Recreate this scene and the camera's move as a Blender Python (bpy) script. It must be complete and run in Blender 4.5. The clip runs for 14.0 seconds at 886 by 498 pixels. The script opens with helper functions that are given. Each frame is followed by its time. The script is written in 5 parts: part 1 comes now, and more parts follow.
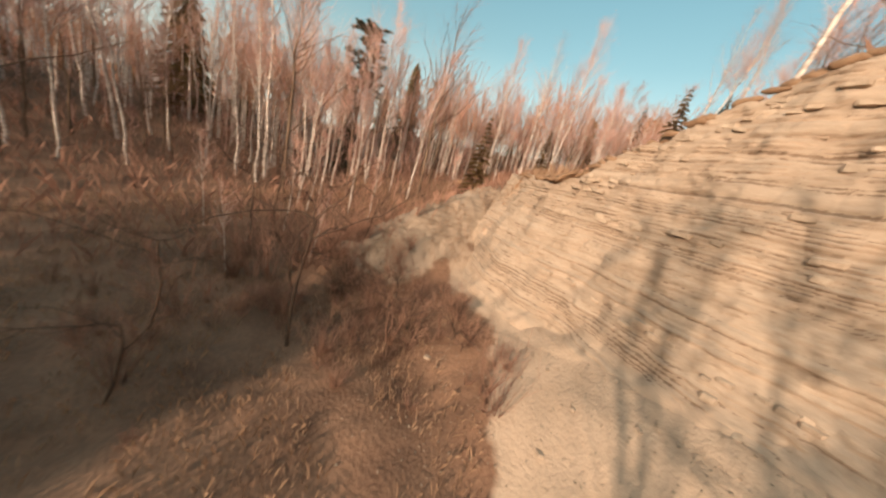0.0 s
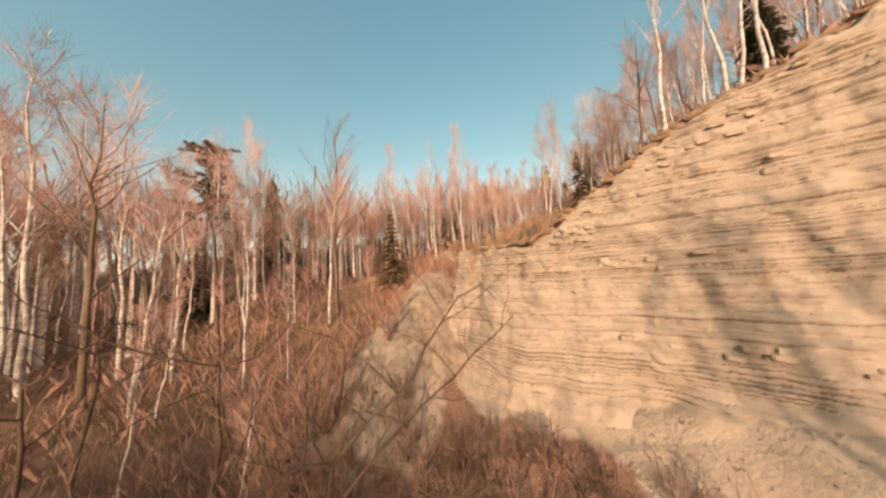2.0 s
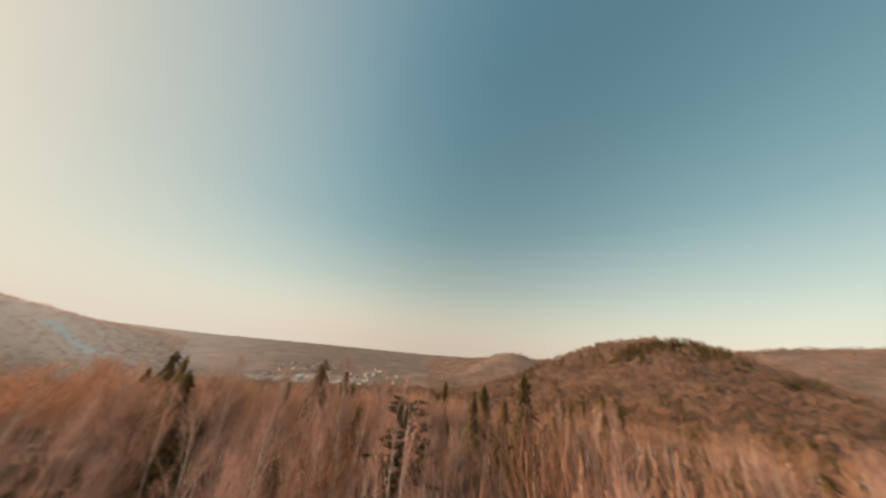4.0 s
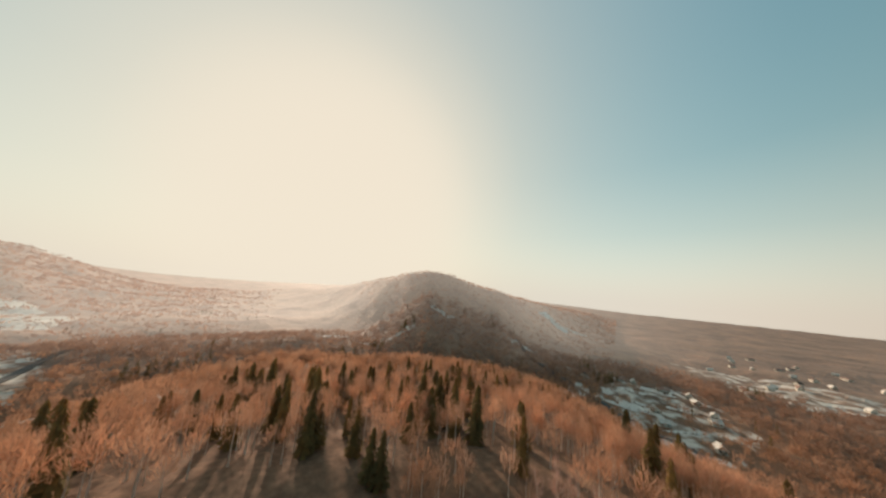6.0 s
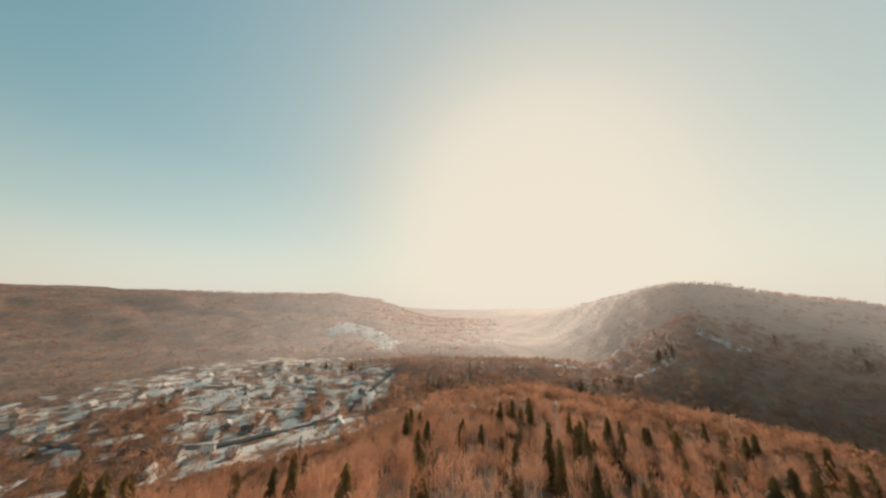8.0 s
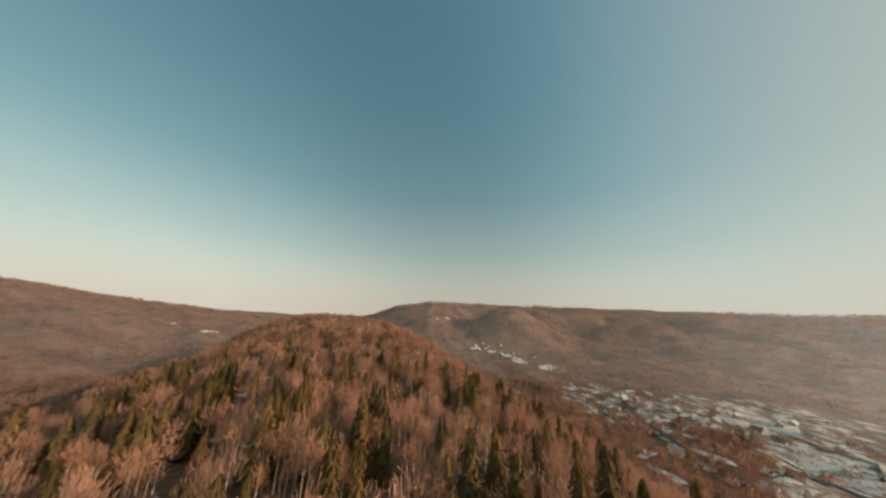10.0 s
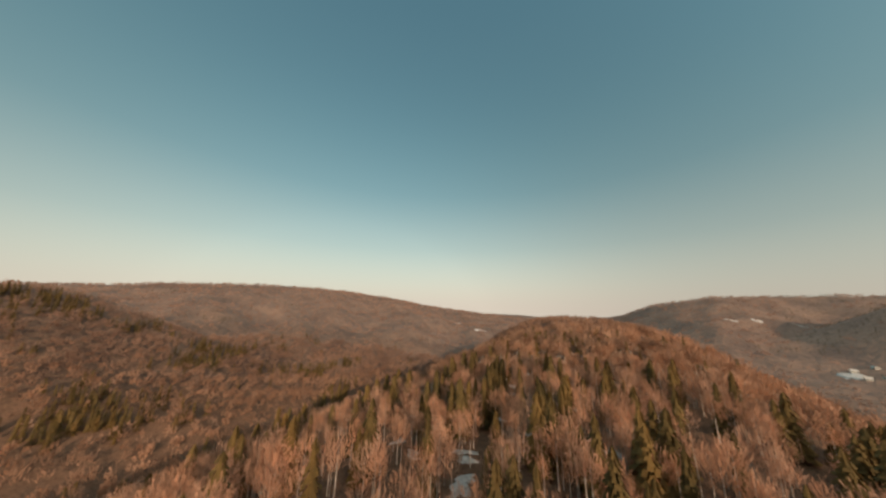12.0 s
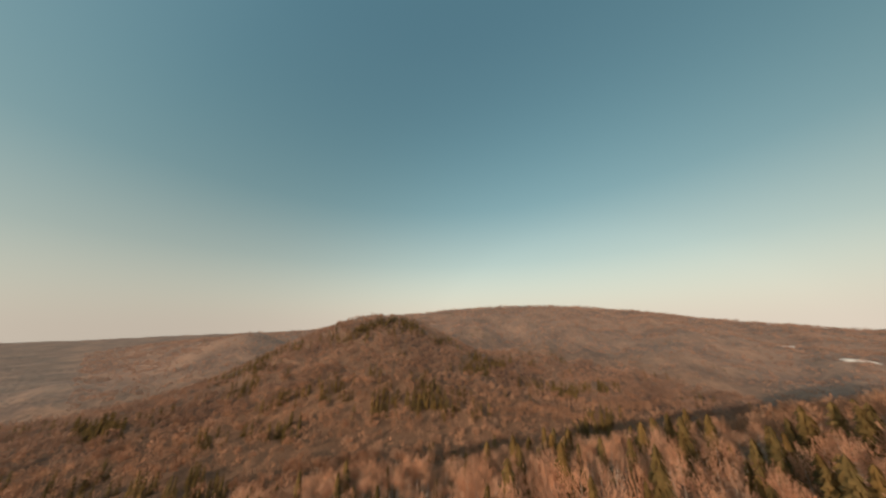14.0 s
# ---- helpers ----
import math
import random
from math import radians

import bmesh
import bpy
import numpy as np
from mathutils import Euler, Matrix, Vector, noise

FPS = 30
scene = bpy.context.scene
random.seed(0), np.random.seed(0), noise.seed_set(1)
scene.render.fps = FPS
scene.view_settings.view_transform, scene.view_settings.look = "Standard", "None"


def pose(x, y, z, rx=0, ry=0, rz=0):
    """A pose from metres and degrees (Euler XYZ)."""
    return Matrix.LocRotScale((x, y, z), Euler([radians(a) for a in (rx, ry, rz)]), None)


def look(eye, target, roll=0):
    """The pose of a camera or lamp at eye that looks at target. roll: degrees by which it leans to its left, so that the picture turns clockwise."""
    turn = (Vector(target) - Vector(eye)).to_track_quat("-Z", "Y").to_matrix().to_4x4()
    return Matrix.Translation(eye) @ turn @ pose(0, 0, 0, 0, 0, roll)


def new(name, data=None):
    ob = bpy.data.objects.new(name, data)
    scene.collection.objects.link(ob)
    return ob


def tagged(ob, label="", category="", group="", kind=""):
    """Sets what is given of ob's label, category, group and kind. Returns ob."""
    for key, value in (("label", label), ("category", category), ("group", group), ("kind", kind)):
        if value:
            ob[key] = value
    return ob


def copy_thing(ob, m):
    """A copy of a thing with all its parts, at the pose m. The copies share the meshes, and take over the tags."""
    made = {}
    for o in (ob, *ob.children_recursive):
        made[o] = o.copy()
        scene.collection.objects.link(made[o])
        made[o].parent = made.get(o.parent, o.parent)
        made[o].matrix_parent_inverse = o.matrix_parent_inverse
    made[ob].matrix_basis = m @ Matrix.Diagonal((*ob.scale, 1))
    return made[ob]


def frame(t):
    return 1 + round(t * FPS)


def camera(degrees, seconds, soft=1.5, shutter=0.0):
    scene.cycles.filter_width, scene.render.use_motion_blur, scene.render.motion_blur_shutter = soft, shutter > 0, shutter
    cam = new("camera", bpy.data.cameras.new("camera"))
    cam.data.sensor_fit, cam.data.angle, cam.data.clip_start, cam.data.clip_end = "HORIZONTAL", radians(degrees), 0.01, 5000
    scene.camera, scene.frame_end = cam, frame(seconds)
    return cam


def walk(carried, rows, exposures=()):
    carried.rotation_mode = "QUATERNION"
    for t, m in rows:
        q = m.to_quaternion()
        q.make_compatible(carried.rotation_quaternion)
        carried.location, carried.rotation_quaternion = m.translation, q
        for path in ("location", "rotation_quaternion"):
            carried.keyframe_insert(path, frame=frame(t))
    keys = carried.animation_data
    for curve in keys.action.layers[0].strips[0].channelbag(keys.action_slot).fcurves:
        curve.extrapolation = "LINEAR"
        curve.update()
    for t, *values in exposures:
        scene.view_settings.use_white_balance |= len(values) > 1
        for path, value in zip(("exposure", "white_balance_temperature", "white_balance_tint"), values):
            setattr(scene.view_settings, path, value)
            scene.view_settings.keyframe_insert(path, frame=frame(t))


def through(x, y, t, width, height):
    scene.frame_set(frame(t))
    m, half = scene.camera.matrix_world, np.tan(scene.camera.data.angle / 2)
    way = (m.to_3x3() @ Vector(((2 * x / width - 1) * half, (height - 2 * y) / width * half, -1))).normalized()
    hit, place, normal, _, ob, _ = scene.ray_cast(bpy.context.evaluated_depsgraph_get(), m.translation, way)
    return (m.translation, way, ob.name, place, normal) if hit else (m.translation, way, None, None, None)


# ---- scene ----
cam = camera(120.3, 14.0, soft=2.4, shutter=0.15)

# seconds, x, y, z, heading (clockwise from +y), pitch, lean to the left
PATH = [
    (0.0, 0.0, 0.0, 5.0, -20.3, -14.5, 15.4),
    (0.5, -1.45, 1.87, 3.51, -7.9, 1.1, 5.4),
    (1.0, -3.01, 2.29, 3.52, -0.7, 8.9, -1.9),
    (1.5, -4.32, 2.2, 3.33, 1.8, 9.3, -3.4),
    (2.0, -5.13, 2.11, 5.19, 3.2, 6.1, -4.5),
    (2.5, -5.03, 3.53, 10.1, 5.5, 6.3, -5.3),
    (2.7, -4.8, 5.6, 12.2, 6.5, 11.2, -3.6),
    (2.9, -4.3, 8.4, 14.2, 4.0, 16.0, -1.0),
    (3.1, -3.0, 11.8, 16.4, -4.0, 20.4, 2.5),
    (3.3, -1.8, 14.9, 18.3, -14.8, 23.7, 3.9),
    (3.5, -0.8, 17.2, 20.1, -27.4, 25.7, 3.6),
    (3.7, -0.4, 18.9, 22.1, -44.3, 25.5, 3.4),
    (4.0, -0.9, 20.9, 25.2, -70.4, 21.7, 6.0),
    (4.2, -1.2, 21.8, 27.8, -84.2, 18.6, 7.0),
    (4.7, 0.0, 22.6, 34.6, -108.6, 14.0, 6.0),
    (5.2, 4.5, 21.5, 42.2, -125.5, 11.2, 5.2),
    (5.7, 10.5, 18.8, 49.0, -138.8, 9.6, 4.9),
    (6.3, 16.5, 15.2, 55.5, -152.5, 8.9, 4.7),
    (6.5, 17.8, 14.2, 56.6, -157.1, 9.2, 4.2),
    (7.0, 19.5, 12.4, 58.2, -167.7, 9.4, 2.3),
    (7.5, 20.5, 11.2, 59.2, -178.1, 10.3, 0.7),
    (8.0, 21.2, 10.4, 60.0, -190.0, 11.9, 0.0),
    (8.5, 21.8, 10.0, 60.4, -213.3, 14.2, -0.4),
    (9.0, 22.2, 9.8, 60.8, -241.0, 15.6, 1.7),
    (9.2, 22.4, 9.8, 60.9, -252.1, 15.8, 2.4),
    (9.9, 22.8, 10.0, 61.2, -278.5, 14.5, 2.5),
    (10.6, 23.0, 10.4, 61.4, -299.0, 13.0, 1.8),
    (11.3, 23.2, 10.9, 61.6, -314.9, 12.0, 1.1),
    (11.5, 23.3, 11.0, 61.7, -319.4, 12.5, 1.0),
    (12.0, 23.4, 11.4, 61.8, -330.2, 13.2, 1.0),
    (12.5, 23.5, 11.8, 62.0, -341.1, 13.7, 0.4),
    (13.0, 23.5, 12.2, 62.2, -352.2, 14.5, 0.3),
    (13.5, 23.5, 12.6, 62.4, -364.1, 15.7, 0.5),
    (14.0, 23.5, 13.0, 62.6, -378.3, 16.6, -0.5),
]


def aim(x, y, z, heading, pitch, lean):
    h, p = radians(heading), radians(pitch)
    ahead = Vector((math.cos(p) * math.sin(h), math.cos(p) * math.cos(h), math.sin(p)))
    eye = Vector((x, y, z))
    return look(eye, eye + ahead, lean)


# seconds, stops, white balance in kelvin, tint
EXPOSURES = [(0.0, 0.93, 6590, 11), (1.5, 0.93, 6640, 11), (2.0, 0.96, 6920, 15), (2.5, 0.91, 7120, 19), (3.0, 0.86, 7170, 19), (3.5, 0.66, 7070, 16), (4.2, 0.28, 7070, 15),
             (6.3, 0.40, 6770, 11), (7.0, 0.44, 6770, 11), (7.8, 0.38, 6720, 11), (8.5, 0.20, 6520, 10), (9.0, 0.08, 6520, 9), (11.3, 0.11, 6720, 11), (14.0, 0.16, 6820, 12)]
walk(cam, [(row[0], aim(*row[1:])) for row in PATH], EXPOSURES)

# ---- sky and sun ----
SUN_AZ, SUN_EL = radians(-170.5), radians(15.5)
SUN_DIR = Vector((math.cos(SUN_EL) * math.sin(SUN_AZ), math.cos(SUN_EL) * math.cos(SUN_AZ), math.sin(SUN_EL)))
world = bpy.data.worlds.new("winter_sky")
scene.world = world
world.use_nodes = True
wn, wl = world.node_tree.nodes, world.node_tree.links
wn.clear()
sky = wn.new("ShaderNodeTexSky")
sky.sky_type, sky.sun_disc = "NISHITA", False
sky.sun_elevation, sky.sun_rotation = SUN_EL, SUN_AZ
sky.air_density, sky.dust_density, sky.ozone_density = 1.0, 2.2, 2.0
grade = wn.new("ShaderNodeMix")
grade.data_type, grade.blend_type = "RGBA", "MULTIPLY"
grade.inputs["Factor"].default_value = 1.0
wl.new(sky.outputs["Color"], grade.inputs[6])
grade.inputs[7].default_value = (0.116, 0.154, 0.112, 1)
where = wn.new("ShaderNodeTexCoord")


def ramp_node(stops, value):
    node = wn.new("ShaderNodeValToRGB")
    node.color_ramp.interpolation = "B_SPLINE"
    e = node.color_ramp.elements
    while len(e) < len(stops):
        e.new(0.5)
    for k, (at, colour) in enumerate(stops):
        e[k].position, e[k].color = at, colour
    wl.new(value, node.inputs[0])
    return node


def veil(under, node):
    mix = wn.new("ShaderNodeMix")
    mix.data_type = "RGBA"
    wl.new(node.outputs["Alpha"], mix.inputs["Factor"])
    wl.new(under, mix.inputs[6])
    wl.new(node.outputs["Color"], mix.inputs[7])
    return mix.outputs[2]


# pale haze low over the horizon, then the aureole that it draws round the low sun
split = wn.new("ShaderNodeSeparateXYZ")
wl.new(where.outputs["Generated"], split.inputs[0])
haze = ramp_node([(0.0, (0.66, 0.58, 0.49, 0.97)), (0.10, (0.66, 0.65, 0.56, 0.88)), (0.22, (0.49, 0.57, 0.53, 0.74)), (0.42, (0.195, 0.375, 0.425, 0.76)), (0.78, (0.10, 0.245, 0.33, 0.78))], split.outputs["Z"])
near_sun = wn.new("ShaderNodeVectorMath")
near_sun.operation = "DOT_PRODUCT"
wl.new(where.outputs["Generated"], near_sun.inputs[0])
near_sun.inputs[1].default_value = SUN_DIR
CREAM = (0.66, 0.605, 0.51)
aureole = ramp_node([(0.0, (0.38, 0.45, 0.46, 0.0)), (0.26, (0.38, 0.46, 0.47, 0.07)), (0.45, (0.42, 0.48, 0.47, 0.25)), (0.62, (0.48, 0.50, 0.46, 0.42)), (0.766, (0.54, 0.525, 0.46, 0.62)), (0.86, (0.62, 0.575, 0.485, 0.78)), (0.925, (*CREAM, 0.97)), (1.0, (*CREAM, 1.0))], near_sun.outputs["Value"])
# the clear sky is deepest a quarter turn from the sun
turn_off = wn.new("ShaderNodeMapRange")
turn_off.inputs["From Min"].default_value = -1.0
wl.new(near_sun.outputs["Value"], turn_off.inputs["Value"])
deep = ramp_node([(k, (c, c, c, 1)) for k, c in ((0.0, 1.12), (0.10, 0.98), (0.28, 0.74), (0.46, 0.72), (0.64, 0.92), (0.8, 1.0))], turn_off.outputs[0])
dim = wn.new("ShaderNodeMix")
dim.data_type, dim.blend_type = "RGBA", "MULTIPLY"
dim.inputs["Factor"].default_value = 1.0
wl.new(veil(grade.outputs[2], haze), dim.inputs[6])
wl.new(deep.outputs["Color"], dim.inputs[7])
final = veil(dim.outputs[2], aureole)
back = wn.new("ShaderNodeBackground")
back.inputs["Strength"].default_value = 1.0
wl.new(final, back.inputs["Color"])
wout = wn.new("ShaderNodeOutputWorld")
wl.new(back.outputs[0], wout.inputs["Surface"])

sun = new("sun", bpy.data.lights.new("sun", "SUN"))
sun.data.energy, sun.data.angle, sun.data.color = 3.3, radians(0.6), (1.0, 0.80, 0.62)
sun.matrix_world = look(SUN_DIR * 100, (0, 0, 0))


# ---- materials ----
def material(name, low, high, scale=4.0, rough=0.9, bump=0.3, fine=40.0, stretch=(1, 1, 1), tint="", through=0.0, spread=0.5, random=0.0, glow=0.0):
    """A surface whose colour wanders between two tones at two scales, with a fine relief."""
    m = bpy.data.materials.new(name)
    m.use_nodes = True
    n, l = m.node_tree.nodes, m.node_tree.links
    n.clear()
    co = n.new("ShaderNodeNewGeometry")
    mp = n.new("ShaderNodeMapping")
    mp.inputs["Scale"].default_value = stretch
    l.new(co.outputs["Position"], mp.inputs["Vector"])
    big, small = n.new("ShaderNodeTexNoise"), n.new("ShaderNodeTexNoise")
    for t, s, d in ((big, scale, 4), (small, fine, 3)):
        t.inputs["Scale"].default_value, t.inputs["Detail"].default_value = s, d
        l.new(mp.outputs[0], t.inputs["Vector"])
    add = n.new("ShaderNodeMath")
    add.operation = "MULTIPLY_ADD"
    l.new(small.outputs["Fac"], add.inputs[0])
    add.inputs[1].default_value = 0.5
    l.new(big.outputs["Fac"], add.inputs[2])
    rng = n.new("ShaderNodeMapRange")
    rng.inputs["From Min"].default_value, rng.inputs["From Max"].default_value = 0.75 - spread / 2, 0.75 + spread / 2
    l.new(add.outputs[0], rng.inputs["Value"])
    mix = n.new("ShaderNodeMix")
    mix.data_type = "RGBA"
    l.new(rng.outputs[0], mix.inputs["Factor"])
    mix.inputs[6].default_value, mix.inputs[7].default_value = (*low, 1), (*high, 1)
    colour = mix.outputs[2]
    if tint:
        at = n.new("ShaderNodeAttribute")
        at.attribute_name = tint
        mul = n.new("ShaderNodeMix")
        mul.data_type, mul.blend_type = "RGBA", "MULTIPLY"
        mul.inputs["Factor"].default_value = 1.0
        l.new(colour, mul.inputs[6])
        l.new(at.outputs["Color"], mul.inputs[7])
        colour = mul.outputs[2]
    if random:
        info = n.new("ShaderNodeObjectInfo")
        hsv = n.new("ShaderNodeHueSaturation")
        vr = n.new("ShaderNodeMapRange")
        vr.inputs["To Min"].default_value, vr.inputs["To Max"].default_value = 1 - random, 1 + random
        l.new(info.outputs["Random"], vr.inputs["Value"])
        l.new(vr.outputs[0], hsv.inputs["Value"])
        l.new(colour, hsv.inputs["Color"])
        colour = hsv.outputs[0]
    bs = n.new("ShaderNodeBsdfPrincipled")
    bs.inputs["Roughness"].default_value = rough
    bs.inputs["Specular IOR Level"].default_value = 0.25
    l.new(colour, bs.inputs["Base Color"])
    if bump:
        bm_ = n.new("ShaderNodeBump")
        bm_.inputs["Strength"].default_value, bm_.inputs["Distance"].default_value = bump, 1.0 / fine
        l.new(add.outputs[0], bm_.inputs["Height"])
        l.new(bm_.outputs[0], bs.inputs["Normal"])
    out = n.new("ShaderNodeOutputMaterial")
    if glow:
        # emission paints aerial haze onto far land, woods and snow, strongest towards the sun
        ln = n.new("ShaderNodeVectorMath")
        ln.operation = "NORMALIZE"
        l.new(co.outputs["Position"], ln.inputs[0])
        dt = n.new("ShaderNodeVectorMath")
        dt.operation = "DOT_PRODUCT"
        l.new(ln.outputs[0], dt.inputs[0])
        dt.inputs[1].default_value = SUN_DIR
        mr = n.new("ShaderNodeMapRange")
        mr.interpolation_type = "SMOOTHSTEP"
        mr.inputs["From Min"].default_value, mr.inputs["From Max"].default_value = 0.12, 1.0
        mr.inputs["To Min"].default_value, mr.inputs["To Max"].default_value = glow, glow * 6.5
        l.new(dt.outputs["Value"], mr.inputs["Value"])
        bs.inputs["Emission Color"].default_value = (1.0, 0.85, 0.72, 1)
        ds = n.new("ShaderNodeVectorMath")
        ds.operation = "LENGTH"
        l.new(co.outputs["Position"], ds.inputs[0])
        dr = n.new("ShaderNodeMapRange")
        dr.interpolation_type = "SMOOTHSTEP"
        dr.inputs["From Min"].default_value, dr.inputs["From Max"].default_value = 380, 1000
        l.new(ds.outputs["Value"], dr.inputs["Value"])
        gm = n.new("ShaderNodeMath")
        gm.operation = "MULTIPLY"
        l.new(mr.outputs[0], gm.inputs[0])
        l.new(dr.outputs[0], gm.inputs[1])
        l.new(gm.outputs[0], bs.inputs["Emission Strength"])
    if through:
        tr = n.new("ShaderNodeBsdfTranslucent")
        l.new(colour, tr.inputs["Color"])
        ms = n.new("ShaderNodeMixShader")
        ms.inputs[0].default_value = through
        l.new(bs.outputs[0], ms.inputs[1])
        l.new(tr.outputs[0], ms.inputs[2])
        l.new(ms.outputs[0], out.inputs["Surface"])
    else:
        l.new(bs.outputs[0], out.inputs["Surface"])
    return m


M_ROCK = material("bedded_sandstone", (0.29, 0.207, 0.142), (0.46, 0.345, 0.25), scale=1.3, fine=11.0, stretch=(0.6, 0.6, 4.0), bump=0.6, spread=0.6)
M_BLOCK = material("sandstone_block", (0.31, 0.225, 0.155), (0.48, 0.362, 0.262), scale=3.0, fine=22.0, bump=0.4, random=0.18)
M_SPUR = material("crumbling_sandstone", (0.26, 0.175, 0.113), (0.46, 0.33, 0.23), scale=1.3, fine=13.0, stretch=(0.6, 0.6, 4.0), bump=0.7, spread=0.6)
M_GROUND = material("leaf_litter", (0.125, 0.064, 0.038), (0.29, 0.158, 0.094), scale=0.5, fine=9.0, bump=0.8, spread=0.55)
def overlay(m, key, low, high, scale):
    """Lays a second soil over a material where the mesh's attribute says so, with a ragged edge."""
    n, l = m.node_tree.nodes, m.node_tree.links
    bs = next(x for x in n if x.type == "BSDF_PRINCIPLED")
    under = bs.inputs["Base Color"].links[0].from_socket
    at = n.new("ShaderNodeAttribute")
    at.attribute_name = key
    co = n.new("ShaderNodeNewGeometry")
    nz = n.new("ShaderNodeTexNoise")
    nz.inputs["Scale"].default_value, nz.inputs["Detail"].default_value = scale, 6
    l.new(co.outputs["Position"], nz.inputs["Vector"])
    sm = n.new("ShaderNodeMath")
    l.new(at.outputs["Fac"], sm.inputs[0])
    l.new(nz.outputs["Fac"], sm.inputs[1])
    rg = n.new("ShaderNodeMapRange")
    rg.inputs["From Min"].default_value, rg.inputs["From Max"].default_value = 0.88, 1.08
    l.new(sm.outputs[0], rg.inputs["Value"])
    tone = n.new("ShaderNodeMix")
    tone.data_type = "RGBA"
    tone.inputs[6].default_value, tone.inputs[7].default_value = (*low, 1), (*high, 1)
    l.new(nz.outputs["Fac"], tone.inputs["Factor"])
    mx = n.new("ShaderNodeMix")
    mx.data_type = "RGBA"
    l.new(rg.outputs[0], mx.inputs["Factor"])
    l.new(under, mx.inputs[6])
    l.new(tone.outputs[2], mx.inputs[7])
    l.new(mx.outputs[2], bs.inputs["Base Color"])


M_TURF = material("dry_turf", (0.17, 0.095, 0.052), (0.34, 0.205, 0.118), scale=1.5, fine=20.0, bump=0.8)
M_GRASS = material("dry_grass", (0.24, 0.14, 0.082), (0.48, 0.30, 0.185), scale=1.2, fine=8.0, bump=0, through=0.25)
M_BIRCH = material("birch_bark", (0.34, 0.26, 0.21), (0.74, 0.62, 0.52), scale=2.2, fine=9.0, stretch=(1, 1, 2.5), bump=0.2, spread=0.35)
M_BARK = material("brown_bark", (0.09, 0.055, 0.035), (0.24, 0.15, 0.095), scale=3.0, fine=20.0, stretch=(1, 1, 0.3), bump=0.5)
M_DARK_BARK = material("dark_bark", (0.050, 0.030, 0.020), (0.15, 0.090, 0.058), scale=3.0, fine=20.0, stretch=(1, 1, 0.3), bump=0.5)
M_TWIG = material("birch_twigs", (0.42, 0.225, 0.175), (0.70, 0.42, 0.325), scale=0.8, fine=5.0, bump=0, through=0.3, random=0.2)
M_SHRUB = material("shrub_stems", (0.23, 0.120, 0.080), (0.45, 0.25, 0.17), scale=0.8, fine=6.0, bump=0, through=0.25, random=0.2)
M_SPRUCE = material("spruce_needles", (0.032, 0.034, 0.016), (0.10, 0.085, 0.038), scale=1.5, fine=9.0, bump=0, through=0.15, random=0.2)
M_RUSTY = material("rusty_needles", (0.10, 0.062, 0.026), (0.24, 0.145, 0.06), scale=1.5, fine=9.0, bump=0, through=0.25, random=0.15)
M_SNOW = material("old_snow", (0.46, 0.41, 0.36), (0.80, 0.735, 0.66), scale=0.8, fine=9.0, bump=0.3, rough=0.7)
# glow paints haze into the far snow as emission
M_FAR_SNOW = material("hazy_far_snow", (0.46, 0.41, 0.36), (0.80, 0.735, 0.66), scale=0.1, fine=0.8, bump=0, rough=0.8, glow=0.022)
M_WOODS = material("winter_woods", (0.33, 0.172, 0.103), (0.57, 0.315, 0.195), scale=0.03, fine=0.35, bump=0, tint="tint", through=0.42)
M_NEAR_WOODS = material("bare_birch_crowns", (0.44, 0.22, 0.13), (0.74, 0.41, 0.26), scale=0.08, fine=0.9, bump=0, tint="tint", through=0.34)
# the far crowns also carry haze as emission
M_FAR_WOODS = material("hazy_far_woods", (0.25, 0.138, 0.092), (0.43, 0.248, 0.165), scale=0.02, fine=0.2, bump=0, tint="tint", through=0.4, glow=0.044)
M_WOODS_TRUNK = material("pale_trunks", (0.30, 0.23, 0.17), (0.62, 0.53, 0.43), scale=0.6, fine=5.0, bump=0)
M_CONIFERS = material("conifer_woods", (0.070, 0.050, 0.018), (0.26, 0.155, 0.052), scale=0.08, fine=0.9, bump=0, tint="tint", through=0.25)
M_FAR_CONIFERS = material("hazy_far_conifers", (0.06, 0.050, 0.024), (0.15, 0.108, 0.046), scale=0.05, fine=0.4, bump=0, tint="tint", through=0.35)
# floor of the far hills, with haze painted in by its glow
M_HILLS = material("hazy_far_forest_floor", (0.105, 0.060, 0.040), (0.27, 0.155, 0.097), scale=0.010, fine=0.09, bump=0.9, spread=0.4, glow=0.048)
M_ROOF = material("roof_tiles", (0.16, 0.09, 0.07), (0.36, 0.24, 0.20), scale=0.6, fine=5.0, bump=0.2, random=0.5)
M_WALL = material("house_render", (0.45, 0.40, 0.33), (0.72, 0.67, 0.58), scale=0.5, fine=4.0, bump=0.1, random=0.3)
M_PANE = material("window_glass", (0.03, 0.035, 0.04), (0.07, 0.075, 0.08), scale=1.0, rough=0.1, bump=0)
M_ROAD = material("wet_asphalt", (0.045, 0.043, 0.042), (0.09, 0.085, 0.08), scale=0.5, fine=6.0, bump=0.2, rough=0.6)
overlay(M_HILLS, "snow", (0.40, 0.345, 0.29), (0.78, 0.70, 0.61), 0.055)
overlay(M_ROCK, "shale", (0.13, 0.085, 0.055), (0.26, 0.175, 0.118), 5.0)
overlay(M_ROCK, "sand", (0.32, 0.22, 0.145), (0.56, 0.40, 0.28), 1.1)
overlay(M_GROUND, "turf", (0.20, 0.105, 0.055), (0.42, 0.25, 0.14), 1.3)
overlay(M_GROUND, "snow", (0.40, 0.345, 0.29), (0.78, 0.70, 0.61), 0.055)
